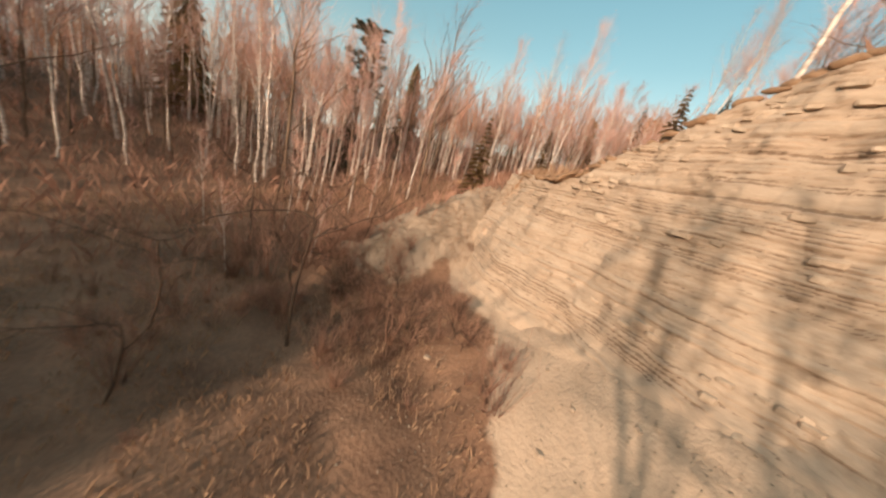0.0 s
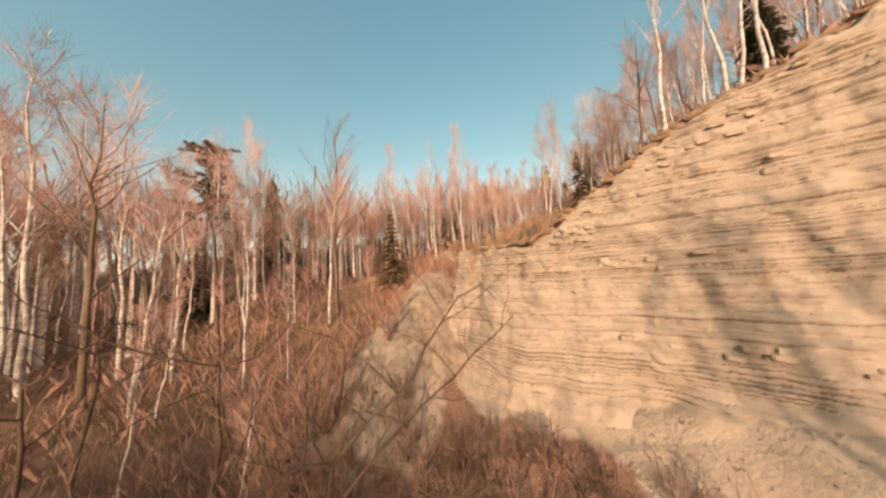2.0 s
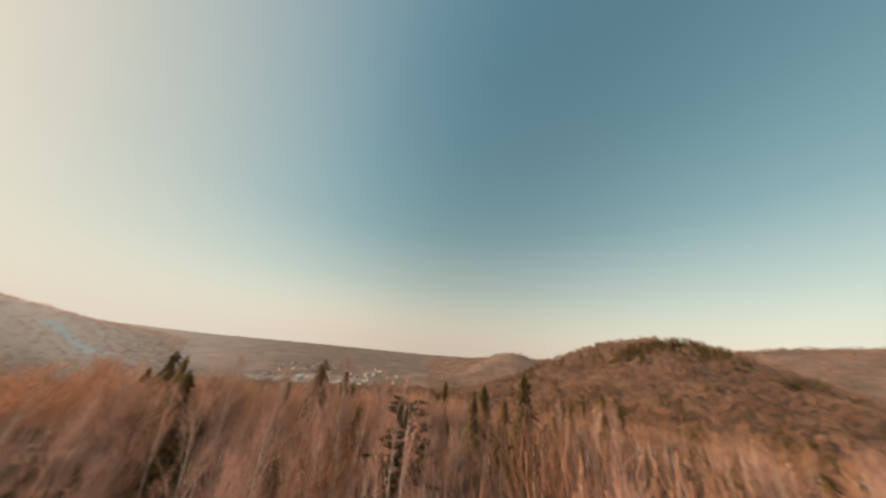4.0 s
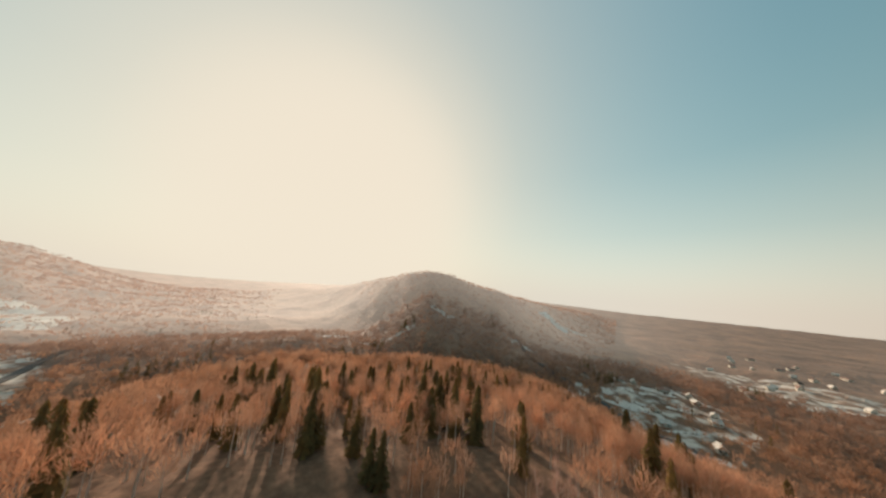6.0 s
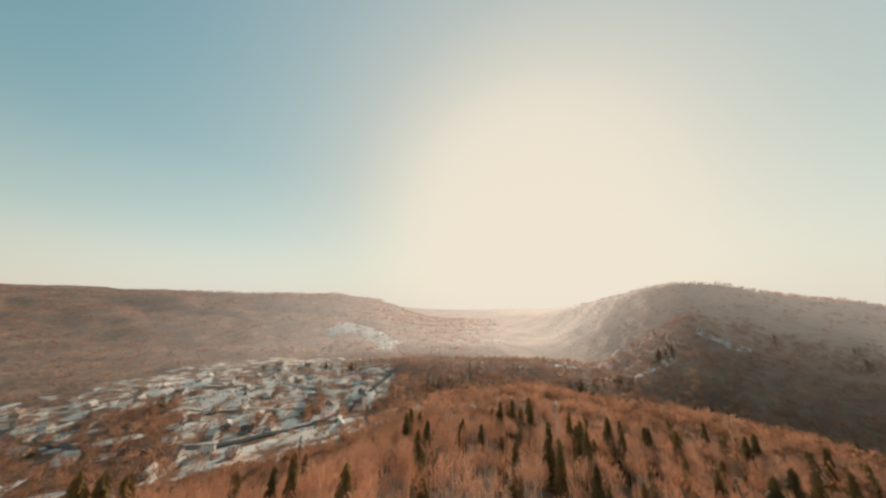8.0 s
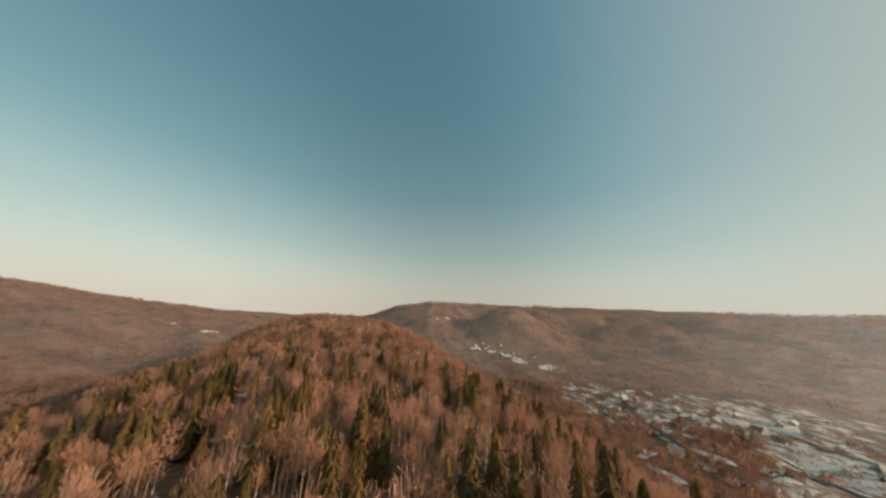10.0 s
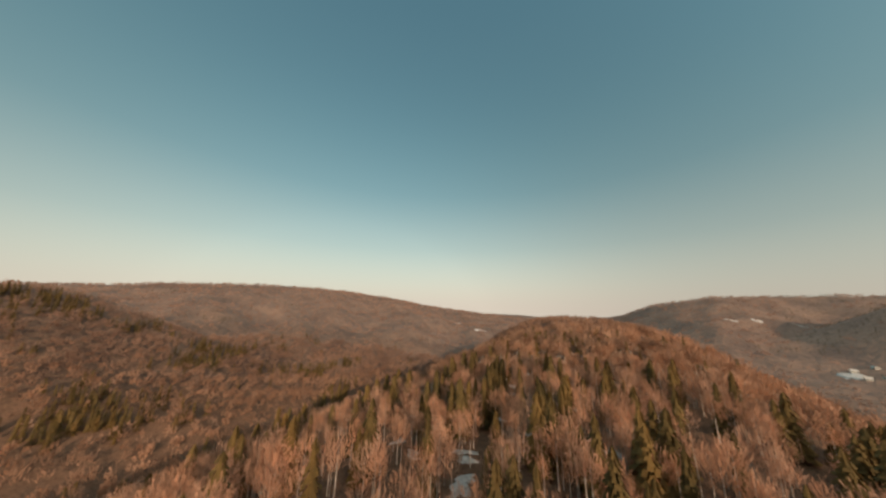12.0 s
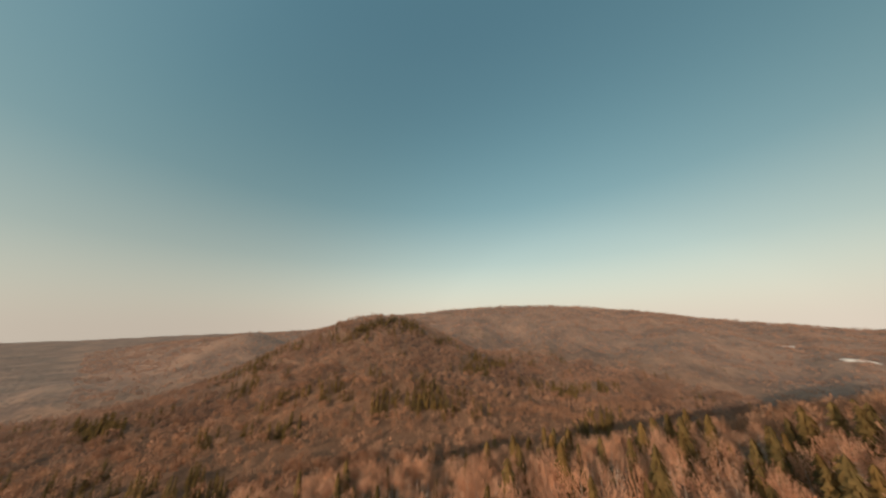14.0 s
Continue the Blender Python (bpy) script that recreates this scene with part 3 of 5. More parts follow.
def pine_thing(seed, height, label):
    r = np.random.RandomState(seed)
    trunk, fine = Pile(), Pile()
    path = limb_path(r, np.array([0, 0, -0.3]), np.array([0.05, 0, 1.0]), height, 8, 0.3, 0.05)
    trunk.tube(path, np.linspace(height * 0.013, 0.03, 8), 7)
    for _ in range(72):
        t = 0.58 + 0.42 * r.uniform() ** 0.85
        at = np.array([np.interp(t, np.linspace(0, 1, 8), path[:, c]) for c in range(3)])
        a = r.uniform(0, 2 * math.pi)
        ln = height * r.uniform(0.06, 0.23) * (1.20 - t) ** 0.7
        lp = limb_path(r, at, np.array([math.cos(a), math.sin(a), 0.1]), ln * 1.6, 4, 0.05, 0.2)
        trunk.tube(lp, (0.05, 0.04, 0.03, 0.015), 4)
        for c in (lp[1], lp[2], lp[3], (lp[2] + lp[3]) / 2):
            for _ in range(26):
                d = r.normal(0, 1, 3)
                d = d / np.linalg.norm(d)
                d[2] = abs(d[2]) * 0.5
                e = c + d * r.uniform(0.3, 0.8)
                w = np.cross(d, r.normal(0, 1, 3)) * 0.05
                fine.add([c - w * 0.3, (c + e) / 2 + w, e, (c + e) / 2 - w], [[0, 1, 2, 3]])
    base = new("pine")
    piece("trunk", trunk.mesh("trunk", M_BARK, True), base)
    piece("crown", fine.mesh("crown", M_SPRUCE), base)
    return tagged(base, label, "tree")


def shrub_mesh(seed, height, stems, spread, mat, twigs=4, thick=0.012):
    r = np.random.RandomState(seed)
    p = Pile()
    for _ in range(stems):
        a = r.uniform(0, 2 * math.pi)
        way = np.array([math.cos(a) * spread * r.uniform(0.1, 1), math.sin(a) * spread * r.uniform(0.1, 1), 1.0])
        ln = height * r.uniform(0.55, 1.1)
        lp = limb_path(r, np.array([math.cos(a) * 0.12, math.sin(a) * 0.12, -0.1]), way, ln, 4, 0.05, 0.16)
        p.tube(lp, np.linspace(thick * 1.6, thick * 0.4, 4), 3)
        for _ in range(twigs):
            q = r.uniform(0.35, 1)
            st = np.array([np.interp(q, np.linspace(0, 1, 4), lp[:, c]) for c in range(3)])
            tp = limb_path(r, st, way + r.normal(0, 0.7, 3), ln * r.uniform(0.18, 0.4), 2, 0.0, 0.3)
            p.add(*ribbon_twig(tp[0], tp[1], thick * 0.6))
    return p.mesh("shrub", mat)


rnd = np.random.RandomState(77)
BIRCHES = [tree_thing("birch", 100 + k, M_BIRCH, M_TWIG, "slender white-barked leafless birch on the wooded slope", "tree",
                      height=h, girth=0.0072 * h, limbs=20, twigs=24, first=0.40, spread=0.6, lean=ln, bend=0.07, twig_r=0.0060)
           for k, (h, ln) in enumerate([(13.5, 0.03), (15.0, 0.06), (12.0, 0.02), (14.2, 0.09), (10.5, 0.05), (16.0, 0.03)])]
BROWNS = [tree_thing("bare_tree", 140 + k, M_BARK, M_TWIG, "leafless brown-barked woodland tree", "tree",
                     height=h, girth=0.010 * h, limbs=22, twigs=18, first=0.3, spread=0.9, lean=0.05, bend=0.10, twig_r=0.0065)
          for k, h in enumerate([11.0, 12.5, 9.0, 14.0])]
SAPLINGS = [tree_thing("sapling", 170 + k, M_TWIG, M_TWIG, "thin reddish leafless sapling in the brush", "tree",
                       height=h, girth=0.0065 * h, limbs=12, twigs=12, first=0.2, spread=0.6, lean=0.08, bend=0.10, twig_r=0.006)
            for k, h in enumerate([5.5, 6.8, 4.4])]
SPRUCES = [spruce_thing(200 + k, h, "dark green spruce among bare trees") for k, h in enumerate([13.0, 9.0, 16.0])]
RUSTY = spruce_thing(204, 8.6, "rust-tinged olive spruce on the edge of the wood", M_RUSTY)
PINES = [pine_thing(220 + k, h, "tall pine with a dark clumped crown") for k, h in enumerate([17.0])]


def plant(kind, x, y, scale, turn, z=None, tilt=(0, 0), group=""):
    z = land_at(x, y) if z is None else z
    m = pose(x, y, z, tilt[0], tilt[1], turn)
    ob = kind
    if ob.get("used"):
        ob = copy_thing(kind, m)
    else:
        kind.matrix_basis = m
        kind["used"] = 1
    ob.scale = (scale, scale, scale)
    if group:
        ob["group"] = group
    return ob


# trees that stand out along the rim, on the knoll and above the woods
plant(BIRCHES[1], 5.0, 11.6, 0.70, 200, 10.3, (0, -13), "birches on the rim")
plant(BIRCHES[3], 9.3, 11.2, 0.80, 40, 12.2, (0, -5), "birches on the rim")
plant(BIRCHES[0], -4.4, 28.1, 0.92, 120, 7.4, (0, -4), "birches on the rim")
plant(RUSTY, -8.8, 27.6, 1.0, 0)
plant(RUSTY, 3.6, 15.6, 0.42, 130)
plant(RUSTY, -3.2, 33.0, 0.75, 60)
plant(SPRUCES[1], 4.1, 12.7, 0.14, 0)
plant(PINES[0], -28.0, 29.2, 1.06, 0)
for x, y, kind, sc in ((-30.9, 22.7, 5, 1.18), (-28.0, 25.8, 1, 1.12), (-25.4, 28.1, 5, 1.16), (-33.5, 19.5, 3, 1.15), (-35.5, 26.0, 1, 1.2)):
    plant(BIRCHES[kind], x, y, sc, 40 * kind + x, None, (0, 0), "near woodland trees")
plant(SPRUCES[0], 8.2, 56.5, 1.1, 30)
plant(SPRUCES[0], -29.1, 29.4, 0.8, 70)
plant(SPRUCES[2], 16.5, 15.5, 0.50, 80)
plant(SPRUCES[1], 14.2, 13.6, 0.45, 80)
plant(SPRUCES[0], 21.0, 52.0, 1.0, 200)
for x, y, k in ((-52, -8, 0.8), (-48, -2, 0.95), (-44, -14, 0.9), (-55, 4, 0.85), (-40, -6, 0.7)):
    plant(SPRUCES[0], x, y, k * 0.75, 40 * x)
CLEAR = [(row[1], row[2], row[3]) for row in PATH if row[0] < 5.3]
stood = [(5.0, 11.6), (9.3, 11.2), (-4.4, 28.1), (3.6, 15.6), (-8.8, 27.6), (-28.0, 28.8), (8.2, 56.5), (-30.9, 22.7), (-28, 25.8), (-25.4, 28.1), (16.5, 15.5), (14.2, 13.6), (21, 52), (-23.7, 28.5)]
made = 0
tries = 0
while made < 540 and tries < 12000:
    tries += 1
    if made < 4:
        # a loose row south of the nook, which throws its shade on the rock
        y = rnd.uniform(-36, -16)
        x = rnd.choice([3.4, 4.4, 6.5, 10, 14]) + rnd.normal(0, 0.6) - 0.167 * (6 - y)
    else:
        a, q = radians(rnd.uniform(-122, 76)), 50 * math.sqrt(rnd.uniform(0.02, 1))
        x, y = -2 + q * math.sin(a), 6 + q * math.cos(a)
    s, d = x * T_[0] + y * T_[1], x * N_[0] + y * N_[1]
    nook = -14.5 < s < 34 and -9 < d < 12.8 + 0.15 * (rim_at(s) - 6)
    spur = math.hypot(x + 4, y - 21) < 5.0 or (abs(x + 6) < 4 and 6 < y < 25)
    if nook or spur:
        continue
    if x < -7 and math.hypot(x + 4, y - 2) < (18 if y > 15 and x < -9.5 else 27 if y > -6 else 22) or x + 0.167 * (6 - y) < -14 and y < 8 and rnd.uniform() < 0.5:
        continue
    gap = 1.4 if x > -6 else 1.8
    if any((x - p) ** 2 + (y - w) ** 2 < gap * gap for p, w in stood):
        continue
    pick = rnd.uniform()
    if d > 12 and x > -8:
        kinds, scale = (BIRCHES if pick < 0.62 else BROWNS if pick < 0.78 else SAPLINGS), rnd.uniform(0.62, 0.92)
    else:
        kinds, scale = (BIRCHES if pick < 0.42 else BROWNS if pick < 0.66 else SAPLINGS), rnd.uniform(0.75, 1.15)
        if x < -18:
            scale *= 1.2
    z = land_at(x, y)
    out = math.hypot(x + 1, y - 21)
    if x < 3 and y > (0 if x < -5 else 24):
        # the slope falls away westward; tops are capped to fit the camera's view
        scale = min(scale, max(0.42, (25.2 - 0.14 * out - z) / 14))
    if any(math.hypot(x - p, y - w) < (10.0 if x > p else 3.6) and z + 15 * scale > h - 1.5 for p, w, h in CLEAR):
        continue
    kind = kinds[rnd.randint(len(kinds))]
    tilt = (rnd.normal(0, 3), rnd.normal(0, 3) - (4 if x > 0 else 0))
    plant(kind, x, y, scale, rnd.uniform(0, 360), z, tilt, "near woodland trees")
    stood.append((x, y))
    made += 1

# saplings added behind the camera to shade the nook's left floor
for n, (over, y, kind, sc) in enumerate(((-10.5, -5, 0, 0.9), (-12.5, -8, 1, 0.9), (-15, -6, 0, 0.9))):
    plant(SAPLINGS[kind], over, y, sc, 67 * n, None, (0, 0), "near woodland trees")

# spruces and bare trees added behind the camera to shade the nook's left floor
for x, y, sc in ((-13.3, -7, 0.9), (-10.4, -10, 1.0), (-15.8, -8, 0.95)):
    plant(SPRUCES[1], x, y, sc, 33 * x, None, (0, 0), "near woodland trees")
for x, y, kind, sc in ((-12.2, -7, 2, 0.8), (-14.5, -9, 0, 0.7), (-17.0, -6, 2, 0.8), (-11.6, -16, 0, 1.0), (-13.0, -19, 1, 1.0), (-12.2, -24, 3, 1.1)):
    plant(BROWNS[kind], x, y, sc, 50 * kind, None, (0, 0), "near woodland trees")
# tall trees south of the nook, whose crowns throw broken shade on the rock
for n, (over, y, kind, sc) in enumerate(((2.9, -15, 1, 1.0), (3.7, -19, 5, 1.1), (5.0, -16, 3, 1.1), (6.6, -19, 5, 1.1), (9.0, -17, 1, 1.1), (12.0, -18, 3, 1.1))):
    plant(BIRCHES[kind], over - 0.167 * (6 - y), y, sc, 83 * n, None, (0, 0), "near woodland trees")
for n, (over, y, kind, sc) in enumerate(((7.6, -14, 1, 1.0), (9.4, -16, 3, 0.95), (11.2, -14, 0, 1.0))):
    plant(BROWNS[kind], over - 0.167 * (6 - y), y, sc, 61 * n, None, (0, 0), "near woodland trees")

# the dark crooked trees before the rock face
def crooked_tree(seed, height, girth, ways, label, name="crooked_tree", fork=0.62):
    """A bent trunk that forks into arching boughs, each with side branches and fine twigs."""
    r = np.random.RandomState(seed)
    wood_, fine = Pile(), Pile()
    top = height * fork
    trunk = limb_path(r, np.array([0, 0, -0.3]), np.array([0.10, 0.05, 1.0]), top + 0.3, 8, 0.25, 0.10)
    wood_.tube(trunk, np.linspace(girth * 1.25, girth * 0.62, 8), 7)
    for k, way in enumerate(ways):
        at = trunk[-1 - (k % 3)]
        ln = height * r.uniform(0.42, 0.60)
        bough = limb_path(r, at, np.array(way, float), ln, 9, -0.015, 0.20)
        g = girth * r.uniform(0.42, 0.58)
        wood_.tube(bough, np.linspace(g, 0.010, 9), 5)
        for _ in range(9):
            q = r.uniform(0.2, 1.0)
            st = np.array([np.interp(q, np.linspace(0, 1, 9), bough[:, c]) for c in range(3)])
            side = limb_path(r, st, np.array(way, float) * 0.5 + r.normal(0, 0.6, 3) + (0, 0, 0.25), ln * r.uniform(0.18, 0.42), 5, 0.04, 0.22)
            wood_.tube(side, np.linspace(g * 0.34 * (1.2 - q) + 0.006, 0.004, 5), 3)
            for _ in range(7):
                p = side[r.randint(1, 5)]
                w = side[-1] - side[0]
                w = w / (np.linalg.norm(w) + 1e-6) + r.normal(0, 0.6, 3) + (0, 0, 0.2)
                fine.add(*ribbon_twig(p, p + w / np.linalg.norm(w) * r.uniform(0.12, 0.42), 0.0035))
    base = new(name)
    piece("trunk", wood_.mesh("trunk", M_DARK_BARK, True), base)
    tagged(piece("twigs", fine.mesh("twigs", M_SHRUB), base), kind="stuff")
    return tagged(base, label, "tree" if "tree" in name else "shrub")


CROOKED = [crooked_tree(300, 7.2, 0.052, [(-0.9, -0.8, 0.35), (0.7, 0.7, 0.6), (-0.2, 0.3, 1.0), (0.6, -0.5, 0.5), (-0.8, 0.6, 0.5)], "dark crooked leafless tree with wide arching boughs in the nook"),
           crooked_tree(301, 6.4, 0.048, [(1.0, 0.2, 0.5), (-0.7, 0.7, 0.6), (0.1, -0.8, 0.7), (-0.8, -0.4, 0.5)], "dark crooked leafless tree with wide arching boughs in the nook"),
           crooked_tree(302, 5.6, 0.044, [(0.7, -0.7, 0.7), (-1.0, 0.1, 0.5), (0.3, 0.9, 0.6)], "dark crooked leafless tree with wide arching boughs in the nook", fork=0.45)]
THORNS = [crooked_tree(310 + k, 2.6, 0.030, [(1, 0.2, 0.8), (-0.9, 0.4, 0.9), (0.1, -1, 0.9), (-0.3, 0.9, 1.0), (0.8, 0.8, 1.0), (-0.8, -0.7, 0.9)],
                       "low spreading thorny shrub with dark forked branches", "thorn_shrub", 0.16) for k in range(3)]
for kind, x, y, sc, turn in ((0, -6.5, 5.3, 1.0, 0), (1, -11.6, 9.6, 1.1, 40), (2, -9.4, 7.6, 1.0, 200), (1, -14.5, 8.6, 1.15, 160), (2, -12.8, 12.4, 1.2, 80), (0, -17.0, 11.5, 1.1, 240), (2, -8.4, 10.6, 0.9, 300), (1, -10.0, 3.2, 0.75, 110)):
    plant(CROOKED[kind], x, y, sc, turn)
plant(CROOKED[2], -7.7, 1.7, 0.8, 20, None, (0, 8))
for n, (x, y, sc) in enumerate(((-3.8, 8.4, 1.45), (-1.9, 8.7, 1.25), (-5.1, 9.0, 1.4), (-6.3, 9.3, 0.9), (-4.3, 6.6, 0.75), (-7.4, 8.2, 1.0), (-1.3, 8.2, 0.6), (-9.2, 9.3, 1.1), (-5.6, 10.4, 0.8))):
    plant(THORNS[n % 3], x, y, sc, 77 * n, None, (0, 0), "thorn shrubs below the rock face")
for x, y, sc, turn in ((-12.6, 6.6, 0.42, 0), (-10.2, 9.0, 0.36, 90), (-15.0, 11.0, 0.55, 40), (-17.5, 8.0, 0.5, 10), (-18, 15, 0.6, 60), (-13, 16.5, 0.6, 160)):
    plant(BIRCHES[4], x, y, sc, turn, None, (3, 4), "thin birches in the nook")

# shrubs
SHRUBS = [shrub_mesh(400 + k, h, n, sp, M_SHRUB) for k, (h, n, sp) in enumerate([(2.2, 16, 0.7), (1.6, 20, 0.9), (3.0, 14, 0.5), (1.1, 18, 1.2)])]
made, tries = 0, 0
while made < 300 and tries < 6000:
    tries += 1
    if made < 80:
        # brush at the foot of the spur and the rock
        x, y = rnd.uniform(-10, 0.5), rnd.uniform(5.5, 11.5)
    elif made < 125:
        # low brush on the floor of the nook
        x, y = rnd.uniform(-15, -3.5), rnd.uniform(-4, 6)
    elif made < 165:
        # brush on the knoll behind the rim
        x, y = rnd.uniform(-8, 6), rnd.uniform(29, 36)
    elif made < 205:
        x, y = rnd.uniform(-14, 2), rnd.uniform(4, 14)
    else:
        a, q = rnd.uniform(0, 2 * math.pi), 50 * math.sqrt(rnd.uniform())
        x, y = -4 + q * math.sin(a), 20 + q * math.cos(a)
    s, d = x * T_[0] + y * T_[1], x * N_[0] + y * N_[1]
    if -12 < s < 24 and 3.6 < d < 12.6 and not (made < 80 and d < 6.6 and s < -2):
        continue
    if any(math.hypot(x - p, y - w) < 1.9 and h < land_at(x, y) + 5 for p, w, h in CLEAR):
        continue
    if made >= 125 and s > -10 and d < 6 and rnd.uniform() < 0.75:
        continue
    ob = piece("shrub", SHRUBS[rnd.randint(4)], None, pose(x, y, land_at(x, y), rnd.normal(0, 5), rnd.normal(0, 5), rnd.uniform(0, 360)))
    k = rnd.uniform(0.6, 1.25) * (0.62 if made < 125 else 1)
    ob.scale = (k, k, k)
    tagged(ob, "leafless brown shrub of many thin stems", "shrub", "shrubs in the nook and woods")
    made += 1


# ---- dry grass and brush ----
def blades(name, n, place, height, width, mat, label, seed):
    r = np.random.RandomState(seed)
    x, y = place(r, n)
    z = land(x, y)
    h = height * r.uniform(0.4, 1.2, len(x))
    a = r.uniform(0, 2 * math.pi, len(x))
    lean = r.normal(0, 0.28, (len(x), 2)) * h[:, None]
    w = width * r.uniform(0.6, 1.3, len(x))
    sx, sy = np.cos(a) * w, np.sin(a) * w
    b0 = np.stack([x - sx, y - sy, z - 0.05], -1)
    b1 = np.stack([x + sx, y + sy, z - 0.05], -1)
    m = np.stack([x + lean[:, 0] * 0.4, y + lean[:, 1] * 0.4, z + h * 0.6], -1)
    t = np.stack([x + lean[:, 0], y + lean[:, 1], z + h], -1)
    sv = np.stack([sx, sy, sx * 0], -1) * 0.5
    v = np.stack([b0, b1, m + sv, t], 1).reshape(-1, 3)
    f = np.arange(len(x) * 4).reshape(-1, 4)
    return tagged(new(name, mesh_of(name, v, f, mat)), label, "grass", kind="stuff")


def nook_spots(r, n):
    x, y = r.uniform(-24, 10, n), r.uniform(-6, 26, n)
    s, d = x * T_[0] + y * T_[1], x * N_[0] + y * N_[1]
    keep = ~((s > -12) & (d + 0.5 * np.clip(s + 3.5, 0, 10) > 4.6) & (d < 12.5)) & (wave_noise(x, y, 5, 51) > -0.35)
    return x[keep], y[keep]


def top_spots(r, n):
    s, d = r.uniform(-16, 20, n), r.uniform(10.5, 24, n)
    keep = d > face_d(lerp_table(s, RIM)) + 0.4
    s, d = s[keep], d[keep]
    return s * T_[0] + d * N_[0], s * T_[1] + d * N_[1]


def knoll_spots(r, n):
    a, q = r.uniform(0, 2 * math.pi, n), 11 * np.sqrt(r.uniform(0, 1, n))
    x, y = -0.5 + q * np.sin(a), 31 + q * np.cos(a)
    keep = (wave_noise(x, y, 4, 52) > -0.5) & (np.hypot(x + 3, y - 27) > 3.2)
    return x[keep], y[keep]


def wood_spots(r, n):
    a, q = r.uniform(0, 2 * math.pi, n), 60 * np.sqrt(r.uniform(0.02, 1, n))
    x, y = q * np.sin(a), 22 + q * np.cos(a)
    s, d = x * T_[0] + y * T_[1], x * N_[0] + y * N_[1]
    keep = ~((s > -14) & (s < 24) & (d > -10) & (d < 13))
    return x[keep], y[keep]


blades("dry_grass", 64000, nook_spots, 0.30, 0.008, M_GRASS, "dry straw-coloured grass on the nook's floor", 61)
blades("rim_grass", 16000, top_spots, 0.40, 0.010, M_GRASS, "dry matted grass on the cliff top", 62)
blades("knoll_grass", 30000, knoll_spots, 0.75, 0.007, M_SHRUB, "tangled dry stems over the knoll", 64)
def slope_spots(r, n):
    x, y = r.uniform(-3, 22, n), r.uniform(13, 46, n)
    s, d = x * T_[0] + y * T_[1], x * N_[0] + y * N_[1]
    keep = (d > 13.5 + 0.37 * (lerp_table(s, RIM) - 6)) & (wave_noise(x, y, 6, 55) > -0.25)
    return x[keep], y[keep]


blades("slope_brush", 36000, slope_spots, 1.0, 0.007, M_GRASS, "tangled straw-brown brush on the slope behind the rim", 66)
blades("undergrowth", 52000, wood_spots, 1.15, 0.006, M_SHRUB, "dense brown leafless undergrowth beneath the trees", 63)


# ---- the woods beyond ----
def brush_tree(seed, sprays, trunk=True, wide=(0.012, 0.02), reach=0.27, long=(0.07, 0.14), mid=0.60):
    """A small leafless tree: three-sided trunk and a rounded crown of fine upward sprays, one unit high."""
    r = np.random.RandomState(seed)
    v, f = [], []
    if trunk:
        for k in range(3):
            a, b = 2 * math.pi * k / 3, 2 * math.pi * (k + 1) / 3
            i = len(v)
            v += [(0.014 * math.cos(a), 0.014 * math.sin(a), -0.03), (0.014 * math.cos(b), 0.014 * math.sin(b), -0.03), (0.003, 0, 0.8)]
            f.append((i, i + 1, i + 2))
    split = len(f)
    for _ in range(sprays):
        a, lift = r.uniform(0, 2 * math.pi), math.asin(r.uniform(-0.5, 1.0))
        n = np.array([math.cos(a) * math.cos(lift), math.sin(a) * math.cos(lift), math.sin(lift)])
        c = np.array([0, 0, mid]) + n * np.array([reach, reach, 0.32]) * r.uniform(0.35, 1.0)
        d = n * 0.42 + np.array([0, 0, 1.0]) + r.normal(0, 0.26, 3)
        d = d / np.linalg.norm(d) * r.uniform(*long)
        side = np.cross(d, r.normal(0, 1, 3))
        side = side / (np.linalg.norm(side) + 1e-6) * r.uniform(*wide)
        i, tip = len(v), r.choice([-1, 1])
        v += [tuple(c - d * tip), tuple(c + d * tip + side), tuple(c + d * tip - side)]
        f.append((i, i + 1, i + 2))
    return np.array(v), np.array(f), split


def fir_tree(seed, tiers, per):
    """A spruce one unit high: whorls of drooping, ragged boughs that shorten towards the tip."""
    r = np.random.RandomState(seed)
    v, f = [], []
    for k in range(tiers):
        t = 0.06 + 0.88 * k / tiers
        reach = 0.155 * (1 - t) ** 0.9 + 0.014
        for b in range(per):
            a = 2 * math.pi * (b + r.uniform(-0.4, 0.4)) / per + 1.7 * k
            ln = reach * r.uniform(0.65, 1.25)
            way, side = np.array([math.cos(a), math.sin(a), 0]), np.array([-math.sin(a), math.cos(a), 0])
            p0, p2 = np.array([0, 0, t + 0.07]), way * ln + np.array([0, 0, t - 0.035])
            w = side * ln * r.uniform(0.2, 0.42)
            i = len(v)
            v += [tuple(p0), tuple(p2 + w), tuple(p2 - w + way * 0.015)]
            f.append((i, i + 1, i + 2))
    return np.array(v), np.array(f), 0


